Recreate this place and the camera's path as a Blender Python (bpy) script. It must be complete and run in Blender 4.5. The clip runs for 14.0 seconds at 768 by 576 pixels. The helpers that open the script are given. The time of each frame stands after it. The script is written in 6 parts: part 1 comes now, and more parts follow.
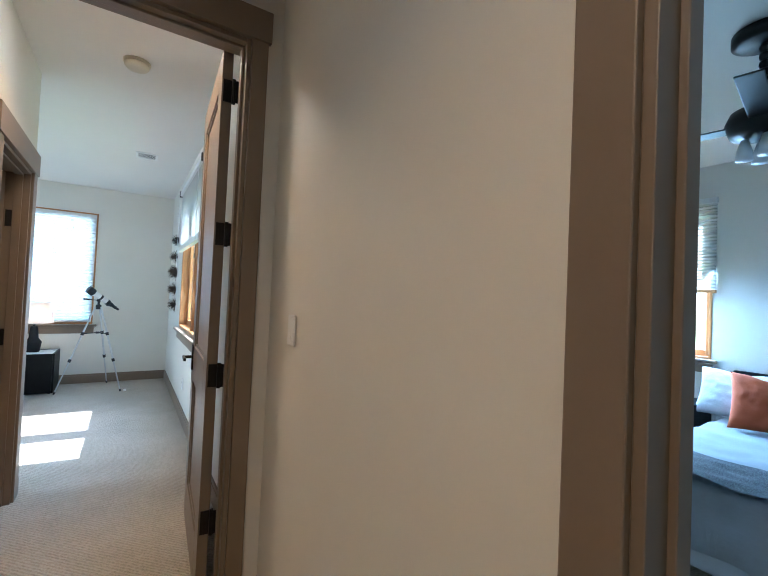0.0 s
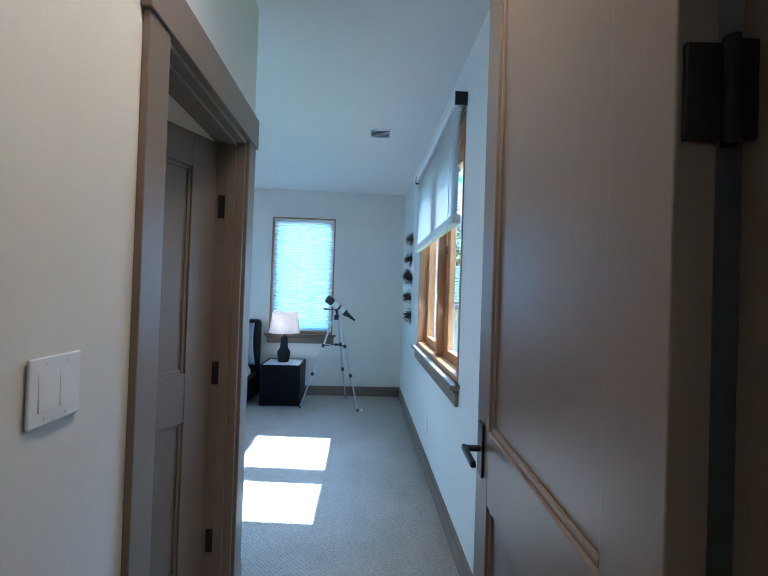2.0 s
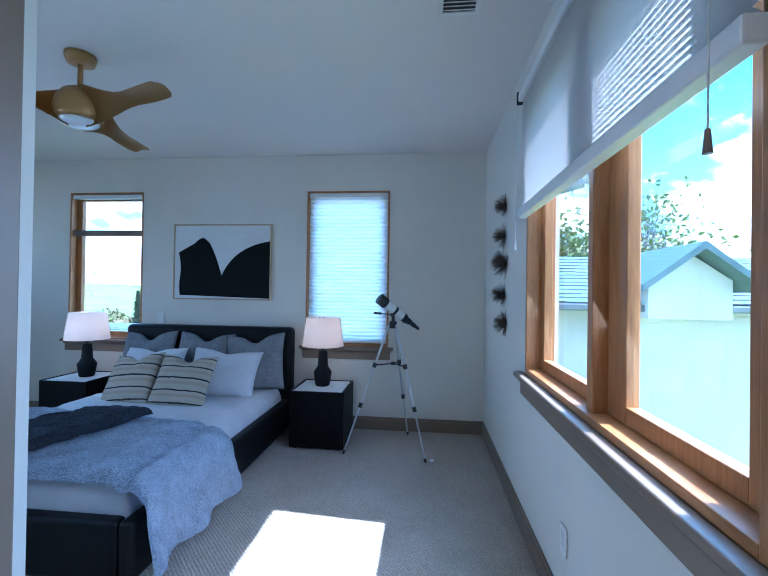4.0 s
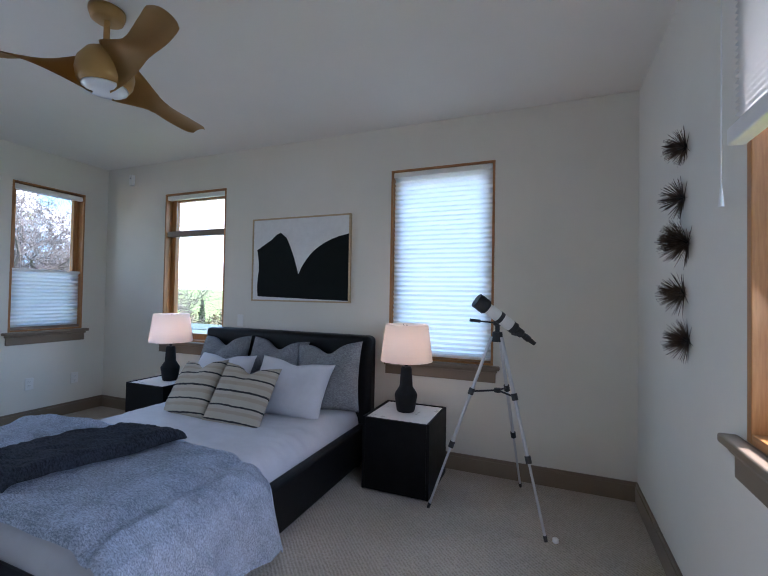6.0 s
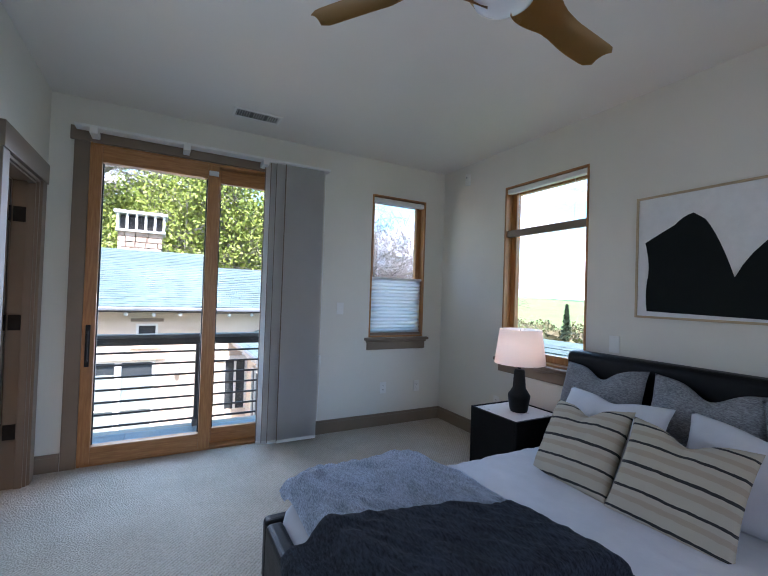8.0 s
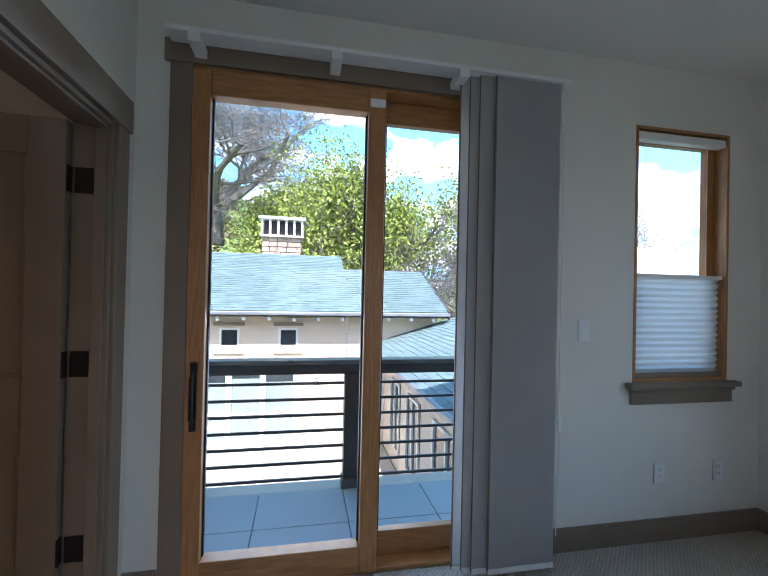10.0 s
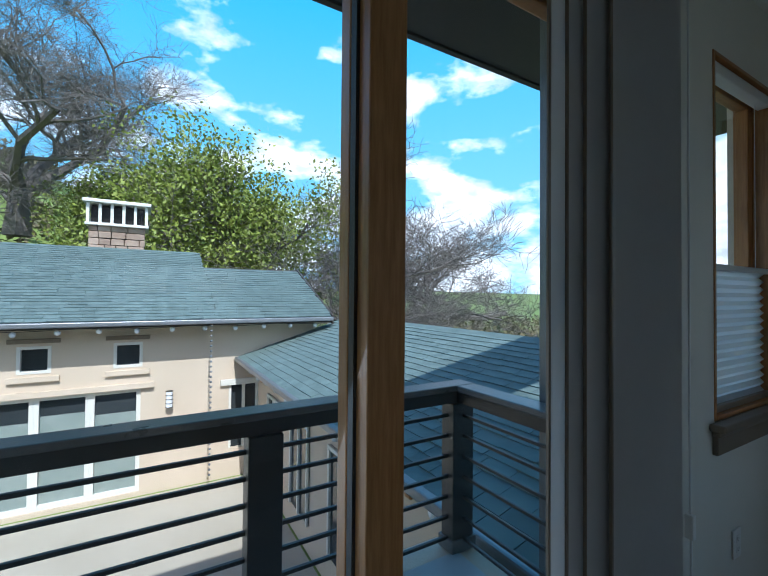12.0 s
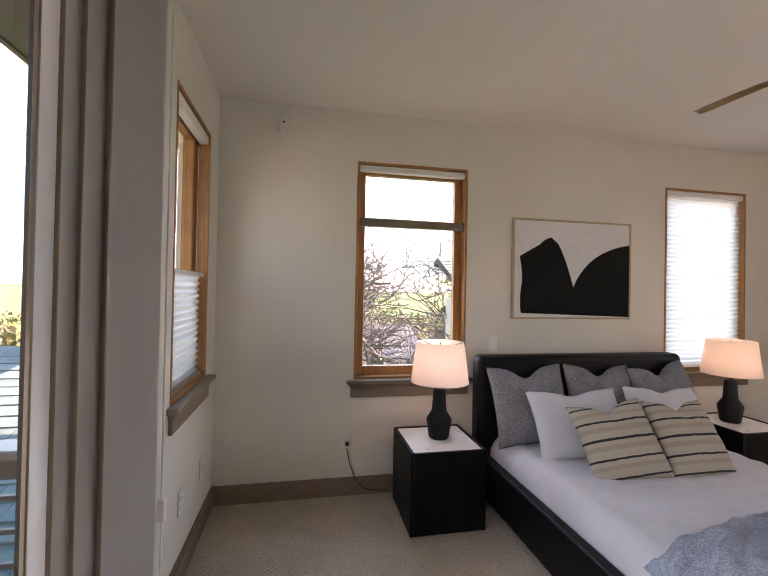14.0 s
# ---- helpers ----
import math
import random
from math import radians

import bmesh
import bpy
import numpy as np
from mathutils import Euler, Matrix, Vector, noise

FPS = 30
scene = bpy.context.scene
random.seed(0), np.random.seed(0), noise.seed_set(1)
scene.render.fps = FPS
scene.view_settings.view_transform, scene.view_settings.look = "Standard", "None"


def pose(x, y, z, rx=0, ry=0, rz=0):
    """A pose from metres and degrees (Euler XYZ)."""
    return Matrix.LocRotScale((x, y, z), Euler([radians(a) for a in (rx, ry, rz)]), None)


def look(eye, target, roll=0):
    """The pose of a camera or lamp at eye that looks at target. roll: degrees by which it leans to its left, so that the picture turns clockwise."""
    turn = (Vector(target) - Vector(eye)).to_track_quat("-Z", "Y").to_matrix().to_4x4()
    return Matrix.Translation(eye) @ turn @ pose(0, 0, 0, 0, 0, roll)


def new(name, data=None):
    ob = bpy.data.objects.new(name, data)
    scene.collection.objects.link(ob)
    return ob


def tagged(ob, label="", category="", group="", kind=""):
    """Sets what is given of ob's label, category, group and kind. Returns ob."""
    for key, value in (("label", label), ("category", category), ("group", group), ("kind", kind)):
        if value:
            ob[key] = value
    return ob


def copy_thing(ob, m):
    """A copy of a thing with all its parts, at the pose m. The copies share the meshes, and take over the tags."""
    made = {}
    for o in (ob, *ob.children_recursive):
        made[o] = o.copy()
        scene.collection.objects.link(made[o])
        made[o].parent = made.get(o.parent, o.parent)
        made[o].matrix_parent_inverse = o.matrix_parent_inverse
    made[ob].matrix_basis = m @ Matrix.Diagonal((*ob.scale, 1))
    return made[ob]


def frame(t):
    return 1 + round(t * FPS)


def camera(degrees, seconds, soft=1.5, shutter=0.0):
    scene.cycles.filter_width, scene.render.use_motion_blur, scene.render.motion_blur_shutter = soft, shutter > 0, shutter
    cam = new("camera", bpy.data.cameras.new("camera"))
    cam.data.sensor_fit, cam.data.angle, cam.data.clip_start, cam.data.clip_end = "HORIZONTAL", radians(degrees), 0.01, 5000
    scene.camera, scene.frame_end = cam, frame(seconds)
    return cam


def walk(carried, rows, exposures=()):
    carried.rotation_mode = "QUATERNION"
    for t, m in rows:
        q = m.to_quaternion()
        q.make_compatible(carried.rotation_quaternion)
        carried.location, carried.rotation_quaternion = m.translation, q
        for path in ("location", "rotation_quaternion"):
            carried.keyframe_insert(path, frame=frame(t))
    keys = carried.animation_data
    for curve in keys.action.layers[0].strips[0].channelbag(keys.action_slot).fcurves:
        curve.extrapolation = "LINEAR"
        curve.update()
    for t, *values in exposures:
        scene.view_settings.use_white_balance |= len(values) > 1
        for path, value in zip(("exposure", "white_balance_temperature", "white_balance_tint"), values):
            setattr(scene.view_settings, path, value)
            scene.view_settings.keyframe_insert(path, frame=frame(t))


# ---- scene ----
cam = camera(87.3, 14.0, soft=1.1)
PATH = [
    (0, (1.516, 0.767, 1.355), (2.588, 2.455, 1.404), 2.5),
    (0.5, (1.611, 1.101, 1.365), (2.408, 2.934, 1.41), 2.0),
    (1, (1.597, 1.46, 1.368), (2.127, 3.387, 1.407), 1.9),
    (1.5, (1.538, 1.853, 1.371), (1.815, 3.833, 1.404), 2.0),
    (2, (1.507, 2.268, 1.39), (1.613, 4.265, 1.414), 1.9),
    (2.5, (1.459, 2.698, 1.385), (1.445, 4.698, 1.409), 1.7),
    (2.7, (1.449, 2.846, 1.397), (1.391, 4.845, 1.41), 1.3),
    (4.8, (1.52, 4.12, 1.316), (1.158, 6.086, 1.342), 1.0),
    (5, (1.542, 4.187, 1.306), (1.108, 6.139, 1.337), 0.9),
    (5.5, (1.551, 4.39, 1.302), (0.95, 6.297, 1.341), 0.9),
    (6, (1.494, 4.589, 1.319), (0.74, 6.442, 1.357), 1.0),
    (6.5, (1.368, 4.763, 1.327), (0.356, 6.487, 1.37), 1.2),
    (7, (1.152, 4.855, 1.313), (-0.174, 6.352, 1.354), 1.5),
    (7.5, (0.809, 4.893, 1.315), (-0.778, 6.109, 1.363), 1.7),
    (8, (0.41, 4.963, 1.338), (-1.347, 5.918, 1.374), 1.9),
    (8.5, (-0.016, 4.964, 1.351), (-1.882, 5.681, 1.378), 1.7),
    (9, (-0.438, 4.996, 1.36), (-2.367, 5.521, 1.383), 1.7),
    (9.2, (-0.616, 4.995, 1.379), (-2.558, 5.471, 1.391), 1.7),
    (11.3, (-2.188, 4.881, 1.392), (-4.156, 5.238, 1.419), 1.1),
    (11.5, (-2.306, 4.882, 1.406), (-4.241, 5.385, 1.429), 0.7),
    (12, (-2.548, 4.881, 1.387), (-4.271, 5.896, 1.421), 0.5),
    (12.5, (-2.65, 4.78, 1.391), (-3.857, 6.374, 1.433), 0.4),
    (13, (-2.677, 4.738, 1.41), (-3.125, 6.688, 1.438), 0.1),
    (13.5, (-2.63, 4.764, 1.427), (-2.528, 6.761, 1.441), 0.4),
    (14, (-2.676, 4.845, 1.431), (-2.285, 6.806, 1.452), 1.1),
]
EXPOSURES = [
    (0.0, 3.35, 5150, 9), (1.5, 2.9, 4700, 7), (2.0, 2.75, 4250, 4), (2.7, 2.75, 3950, 2), (4.8, 2.15, 5000, 21), (6.5, 2.15, 5750, 24), (9.2, 2.15, 5850, 24),
    (11.3, 0.8, 5500, 10), (12.5, 0.45, 5600, 10), (13.0, 0.75, 6600, 22), (13.5, 2.0, 7500, 36), (14.0, 2.5, 8000, 36),
]
walk(cam, [(t, look(eye, target, roll)) for t, eye, target, roll in PATH], EXPOSURES)

# ---- light ----
XW_ = -3.25
SUN_EL, SUN_AZ = 50.5, 94.5  # elevation; bearing clockwise from +y
world = bpy.data.worlds.new("world")
scene.world = world
world.use_nodes = True
wn = world.node_tree
sky = wn.nodes.new("ShaderNodeTexSky")
sky.sky_type, sky.sun_disc = "NISHITA", False
sky.sun_elevation, sky.sun_rotation = radians(SUN_EL), radians(SUN_AZ)
wn.links.new(sky.outputs[0], wn.nodes["Background"].inputs[0])
wn.nodes["Background"].inputs[1].default_value = 0.15


def lamp(name, kind, m, energy, color=(1, 1, 1), **more):
    d = bpy.data.lights.new(name, kind)
    d.energy, d.color = energy, color
    if "size" in more:
        if kind == "AREA":
            d.shape, d.size, d.size_y = "RECTANGLE", more["size"], more["size_y"]
        else:
            d.shadow_soft_size = more["size"]
    if "angle" in more:
        d.angle = radians(more["angle"])
    ob = new(name, d)
    ob.matrix_world = m
    return ob


_az, _el = radians(SUN_AZ), radians(SUN_EL)
SUN_DIR = Vector((math.sin(_az) * math.cos(_el), math.cos(_az) * math.cos(_el), math.sin(_el)))
lamp("sun", "SUN", look(SUN_DIR * 60, (0, 0, 0)), 4.0, (1.0, 0.95, 0.87), angle=0.55)

SKY_GLOW = 1.0
# skylight entering at each opening, tilted down as from the sky
SKYTINT = (0.66, 0.83, 1.0)


def skylight(name, eye, target, energy, w, h, tint=SKYTINT):
    ob = lamp("skylight_" + name, "AREA", look(eye, target), energy * 0.40, tint, size=w, size_y=h)
    ob.data.spread = radians(140)


skylight("sliding_door", (XW_ - 0.004, 5.06, 1.25), (0, 5.06, -0.6), 14.0, 1.2, 2.1)
skylight("east_window", (2.062, 5.28, 1.36), (0, 5.28, 0.2), 7.0, 1.6, 0.82)
skylight("north_window", (-1.9, 7.70, 1.55), (-1.9, 5, 0.2), 2.2, 0.78, 1.4)
skylight("west_window", (XW_ - 0.01, 7.12, 1.92), (0, 7.12, 0.2), 0.6, 0.6, 0.76)
skylight("behind_blind", (0.72, 7.90, 1.58), (0.72, 5, 1.58), 2.1, 0.8, 1.5)
skylight("guest_window", (6.03, 2.6, 1.3), (4.7, 0.9, 0.0), 36.0, 1.2, 1.0, (0.45, 0.74, 1.0))
# lit lamps; the last beam is an added one that brightens the closed bathroom
for _x, _y in ((0.552, 7.36), (-1.792, 7.36)):
    lamp("bedside_bulb", "POINT", pose(_x, _y, 0.99), 0.22, (1.0, 0.76, 0.64), size=0.03)
for _x, _y, _e in ((1.50, 3.06, 1.0), (1.0, 0.75, 0.85), (-1.0, 3.3, 2.0)):
    beam = lamp("downlight_beam", "AREA", look((_x, _y, 2.70), (_x, _y, 0)), _e, (1.0, 0.58, 0.23), size=0.14, size_y=0.14)
    beam.data.spread = radians(125)


# ---- materials ----
def principled(name, color, rough=0.6, metal=0.0, **more):
    m = bpy.data.materials.new(name)
    m.use_nodes = True
    b = m.node_tree.nodes["Principled BSDF"]
    b.inputs["Base Color"].default_value = (*color, 1)
    b.inputs["Roughness"].default_value, b.inputs["Metallic"].default_value = rough, metal
    for k, v in more.items():
        b.inputs[k.replace("_", " ")].default_value = v
    return m


def nd(m, kind, **vals):
    n = m.node_tree.nodes.new(kind)
    for k, v in vals.items():
        n.inputs[k.replace("_", " ")].default_value = v
    return n


def varied(name, c1, c2, scale=8.0, rough=0.6, bump=0.1, bump_scale=200.0, dist=0.002, stretch=(1, 1, 1), metal=0.0, detail=4.0, random_tint=0.0, coords="Object", rough_vary=0.08, **more):
    """Two-colour noise at one scale, fine bump at another."""
    m = principled(name, c1, rough, metal, **more)
    t, L = m.node_tree, m.node_tree.links
    b = t.nodes["Principled BSDF"]
    tc = nd(m, "ShaderNodeTexCoord")
    mp = nd(m, "ShaderNodeMapping")
    mp.inputs["Scale"].default_value = stretch
    L.new(tc.outputs[coords], mp.inputs[0])
    n1 = nd(m, "ShaderNodeTexNoise", Scale=scale, Detail=detail, Roughness=0.6)
    L.new(mp.outputs[0], n1.inputs["Vector"])
    ramp = nd(m, "ShaderNodeValToRGB")
    ramp.color_ramp.elements[0].position, ramp.color_ramp.elements[1].position = 0.3, 0.7
    ramp.color_ramp.elements[0].color, ramp.color_ramp.elements[1].color = (*c1, 1), (*c2, 1)
    L.new(n1.outputs[0], ramp.inputs[0])
    out = ramp.outputs[0]
    if random_tint:
        oi = nd(m, "ShaderNodeObjectInfo")
        ge = nd(m, "ShaderNodeNewGeometry")
        add = nd(m, "ShaderNodeMath")
        L.new(oi.outputs["Random"], add.inputs[0]), L.new(ge.outputs["Random Per Island"], add.inputs[1])
        mr = nd(m, "ShaderNodeMapRange")
        mr.inputs["From Max"].default_value = 2.0
        mr.inputs["To Min"].default_value, mr.inputs["To Max"].default_value = 1 - random_tint, 1 + random_tint
        L.new(add.outputs[0], mr.inputs[0])
        hs = nd(m, "ShaderNodeHueSaturation")
        L.new(out, hs.inputs["Color"]), L.new(mr.outputs[0], hs.inputs["Value"])
        out = hs.outputs[0]
    L.new(out, b.inputs["Base Color"])
    rr = nd(m, "ShaderNodeMapRange")
    rr.inputs["To Min"].default_value, rr.inputs["To Max"].default_value = max(0.02, rough - rough_vary), min(1, rough + rough_vary)
    L.new(n1.outputs[0], rr.inputs[0]), L.new(rr.outputs[0], b.inputs["Roughness"])
    if bump:
        n2 = nd(m, "ShaderNodeTexNoise", Scale=bump_scale, Detail=3.0)
        L.new(mp.outputs[0], n2.inputs["Vector"])
        bp = nd(m, "ShaderNodeBump", Strength=bump, Distance=dist)
        L.new(n2.outputs[0], bp.inputs["Height"]), L.new(bp.outputs[0], b.inputs["Normal"])
    return m


WALL = varied("wall_paint", (0.69, 0.66, 0.585), (0.73, 0.70, 0.625), 1.6, 0.72, 0.25, 90, 0.0015)
CEIL = varied("ceiling_paint", (0.75, 0.72, 0.67), (0.78, 0.75, 0.70), 1.4, 0.8, 0.25, 110, 0.0012)
TRIM = varied("taupe_paint", (0.185, 0.138, 0.095), (0.215, 0.163, 0.115), 3, 0.42, 0.12, 60, 0.001)
DOOR = varied("door_paint", (0.185, 0.14, 0.098), (0.22, 0.168, 0.12), 2.5, 0.36, 0.15, 45, 0.001)
WOOD = varied("window_wood", (0.30, 0.125, 0.035), (0.46, 0.22, 0.075), 6, 0.38, 0.2, 60, 0.001, stretch=(14, 14, 1.2))
WOODH = varied("window_wood_cross", (0.30, 0.125, 0.035), (0.46, 0.22, 0.075), 6, 0.38, 0.2, 60, 0.001, stretch=(1.2, 1.2, 14))
BLACK = varied("black_lacquer", (0.003, 0.003, 0.0033), (0.006, 0.006, 0.0063), 12, 0.45, 0.08, 150, 0.001, Specular_IOR_Level=0.12)
LEATHER = varied("black_leather", (0.003, 0.0032, 0.0036), (0.006, 0.006, 0.007), 20, 0.45, 0.35, 260, 0.0015, Specular_IOR_Level=0.2)
WHITETOP = varied("white_stone_top", (0.72, 0.71, 0.69), (0.80, 0.79, 0.77), 9, 0.3, 0.03, 200)
CERAMIC = varied("black_ceramic", (0.006, 0.006, 0.0065), (0.011, 0.011, 0.0115), 15, 0.55, 0.3, 120, 0.001, Specular_IOR_Level=0.2)
IRON = varied("dark_iron", (0.012, 0.011, 0.010), (0.022, 0.02, 0.018), 30, 0.42, 0.15, 200, 0.0006, metal=0.6)
PLASTIC = varied("white_plastic", (0.74, 0.73, 0.70), (0.79, 0.78, 0.75), 6, 0.35, 0.02, 200)
STEEL = varied("brushed_aluminium", (0.55, 0.56, 0.58), (0.62, 0.63, 0.64), 3, 0.42, 0, metal=0.8)
RUBBER = principled("black_rubber", (0.015, 0.015, 0.016), 0.55)
FANGOLD = varied("satin_brass_paint", (0.36, 0.205, 0.06), (0.42, 0.25, 0.085), 5, 0.42, 0.05, 120, metal=0.35)
OPAL = principled("opal_glass", (0.75, 0.76, 0.78), 0.25)
SHEET = varied("white_cotton", (0.48, 0.48, 0.51), (0.56, 0.56, 0.59), 5, 0.85, 0.35, 45, 0.004)
FRAMEWOOD = varied("pale_oak_frame", (0.42, 0.31, 0.18), (0.52, 0.40, 0.25), 8, 0.5, 0.15, 100, 0.001, stretch=(1, 8, 8))
CANVAS = varied("white_canvas", (0.68, 0.68, 0.67), (0.74, 0.74, 0.73), 20, 0.85, 0.25, 500, 0.0008)
INK = varied("black_ink", (0.004, 0.006, 0.0055), (0.007, 0.009, 0.008), 10, 0.7, 0.2, 500, 0.0008, Specular_IOR_Level=0.15)
PANELCLOTH = varied("grey_panel_cloth", (0.58, 0.55, 0.525), (0.63, 0.60, 0.57), 3, 0.9, 0.3, 600, 0.0008)
QUILL = varied("dark_quill", (0.035, 0.022, 0.014), (0.11, 0.07, 0.04), 40, 0.5, 0)
STUCCO = varied("cream_stucco", (0.53, 0.43, 0.32), (0.61, 0.50, 0.385), 0.8, 0.9, 0.5, 40, 0.01)
STUCCOW = varied("white_stucco", (0.60, 0.58, 0.53), (0.68, 0.66, 0.61), 0.9, 0.9, 0.5, 40, 0.01)
SHINGLE = varied("green_grey_shingle", (0.085, 0.125, 0.12), (0.14, 0.19, 0.18), 6, 0.85, 0.6, 120, 0.004, random_tint=0.28)
RAIL = varied("brown_painted_steel", (0.035, 0.030, 0.027), (0.05, 0.043, 0.038), 5, 0.38, 0.1, 80, 0.001)
RAILTOP = varied("grey_cap_rail", (0.10, 0.095, 0.09), (0.14, 0.13, 0.125), 4, 0.3, 0.1, 60, 0.001)
DECK = varied("pale_deck_tile", (0.42, 0.44, 0.45), (0.52, 0.53, 0.54), 2, 0.45, 0.1, 60)
SOFFIT = varied("dark_soffit", (0.035, 0.027, 0.022), (0.05, 0.038, 0.03), 4, 0.6, 0.2, 40, stretch=(1, 8, 1))
GUTTER = varied("grey_gutter", (0.16, 0.17, 0.18), (0.22, 0.23, 0.24), 4, 0.35, 0.05, 80, metal=0.3)
SHADECLOTH = varied("pale_green_shade_behind_glass", (0.20, 0.245, 0.225), (0.27, 0.31, 0.285), 1.3, 0.12, 0)
DARKGLASS = varied("dark_window_glass", (0.02, 0.025, 0.028), (0.045, 0.052, 0.055), 0.7, 0.08, 0)
BARK = varied("grey_bark", (0.10, 0.085, 0.075), (0.22, 0.195, 0.18), 5, 0.9, 0.8, 30, 0.03, stretch=(3, 3, 1))
LEAFG = varied("oak_leaf", (0.09, 0.13, 0.014), (0.26, 0.295, 0.045), 2.5, 0.6, 0, random_tint=0.35)
CONIFER = varied("conifer_leaf", (0.03, 0.055, 0.025), (0.06, 0.09, 0.04), 3, 0.7, 0, random_tint=0.3)
SCRUB = varied("winter_scrub", (0.12, 0.085, 0.05), (0.14, 0.14, 0.06), 0.3, 0.9, 0, random_tint=0.3)
GRASS = varied("green_hill_grass", (0.11, 0.18, 0.035), (0.20, 0.25, 0.06), 0.05, 0.9, 0.6, 2.0, 0.1, detail=8)
GROUND = varied("pale_paving", (0.36, 0.32, 0.25), (0.43, 0.39, 0.32), 0.7, 0.85, 0.3, 30, 0.01)
STONE = varied("chimney_stone", (0.26, 0.18, 0.13), (0.42, 0.33, 0.26), 3, 0.85, 0.6, 40, 0.01, random_tint=0.3)
RUST = varied("rust_cotton", (0.40, 0.075, 0.02), (0.46, 0.095, 0.03), 8, 0.85, 0.4, 300, 0.001)
DETECTOR = varied("aged_plastic", (0.60, 0.53, 0.40), (0.65, 0.58, 0.45), 6, 0.4, 0.02, 200)
WHITEWIN = principled("white_window_paint", (0.66, 0.64, 0.58), 0.45)


def carpet_material():
    m = varied("beige_loop_carpet", (0.40, 0.35, 0.28), (0.48, 0.43, 0.355), 2.2, 0.95, 0, rough_vary=0.03)
    t, L = m.node_tree, m.node_tree.links
    b = t.nodes["Principled BSDF"]
    tc = nd(m, "ShaderNodeTexCoord")
    wv = nd(m, "ShaderNodeTexWave", Scale=26.0, Distortion=3.5, Detail=2.0)
    wv.inputs["Detail Scale"].default_value = 6.0
    wv.bands_direction = "DIAGONAL"
    ns = nd(m, "ShaderNodeTexVoronoi", Scale=95.0)
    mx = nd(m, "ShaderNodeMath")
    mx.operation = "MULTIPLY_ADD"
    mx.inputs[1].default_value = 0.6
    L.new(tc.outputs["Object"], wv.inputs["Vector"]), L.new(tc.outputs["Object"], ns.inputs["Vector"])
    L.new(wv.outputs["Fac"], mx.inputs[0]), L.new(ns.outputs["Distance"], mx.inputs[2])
    bp = nd(m, "ShaderNodeBump", Strength=0.85, Distance=0.008)
    L.new(mx.outputs[0], bp.inputs["Height"]), L.new(bp.outputs[0], b.inputs["Normal"])
    # shade in the grooves between loop rows, put into the colour by relief height
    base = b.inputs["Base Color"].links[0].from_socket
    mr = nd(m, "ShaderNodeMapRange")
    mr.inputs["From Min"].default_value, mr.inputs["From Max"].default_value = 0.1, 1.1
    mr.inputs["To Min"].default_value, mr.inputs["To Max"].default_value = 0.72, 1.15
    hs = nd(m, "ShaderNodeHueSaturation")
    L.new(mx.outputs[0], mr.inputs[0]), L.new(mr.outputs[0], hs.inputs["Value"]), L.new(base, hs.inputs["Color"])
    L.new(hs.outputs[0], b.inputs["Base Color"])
    return m


def weave(name, c1, c2, scale=160.0, bump=0.5, blotch=0.5):
    """Tweedy cloth: short flecks of two colours with a relief."""
    m = principled(name, c1, 0.92)
    t, L = m.node_tree, m.node_tree.links
    b = t.nodes["Principled BSDF"]
    tc = nd(m, "ShaderNodeTexCoord")
    mp = nd(m, "ShaderNodeMapping")
    mp.inputs["Scale"].default_value = (1, 3.0, 1.5)
    L.new(tc.outputs["Object"], mp.inputs[0])
    n1 = nd(m, "ShaderNodeTexNoise", Scale=scale, Detail=3.0, Roughness=0.7)
    n2 = nd(m, "ShaderNodeTexNoise", Scale=9.0, Detail=3.0)
    L.new(mp.outputs[0], n1.inputs["Vector"]), L.new(tc.outputs["Object"], n2.inputs["Vector"])
    ma = nd(m, "ShaderNodeMath")
    ma.operation = "MULTIPLY_ADD"
    ma.inputs[1].default_value = blotch
    L.new(n2.outputs[0], ma.inputs[0]), L.new(n1.outputs[0], ma.inputs[2])
    ramp = nd(m, "ShaderNodeValToRGB")
    ramp.color_ramp.elements[0].position, ramp.color_ramp.elements[1].position = 0.35 + blotch * 0.5, 0.65 + blotch * 0.5
    ramp.color_ramp.elements[0].color, ramp.color_ramp.elements[1].color = (*c1, 1), (*c2, 1)
    L.new(ma.outputs[0], ramp.inputs[0]), L.new(ramp.outputs[0], b.inputs["Base Color"])
    bp = nd(m, "ShaderNodeBump", Strength=bump, Distance=0.002)
    L.new(n1.outputs[0], bp.inputs["Height"]), L.new(bp.outputs[0], b.inputs["Normal"])
    return m


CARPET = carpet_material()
TWEED = weave("grey_blue_tweed", (0.26, 0.305, 0.38), (0.64, 0.71, 0.82), 85, blotch=0.3)
GREYLINEN = weave("grey_linen", (0.10, 0.105, 0.115), (0.28, 0.285, 0.30), 70, blotch=0.25)
NAVY = weave("charcoal_navy_wool", (0.010, 0.013, 0.020), (0.06, 0.07, 0.095), 55, 0.9, blotch=0.25)


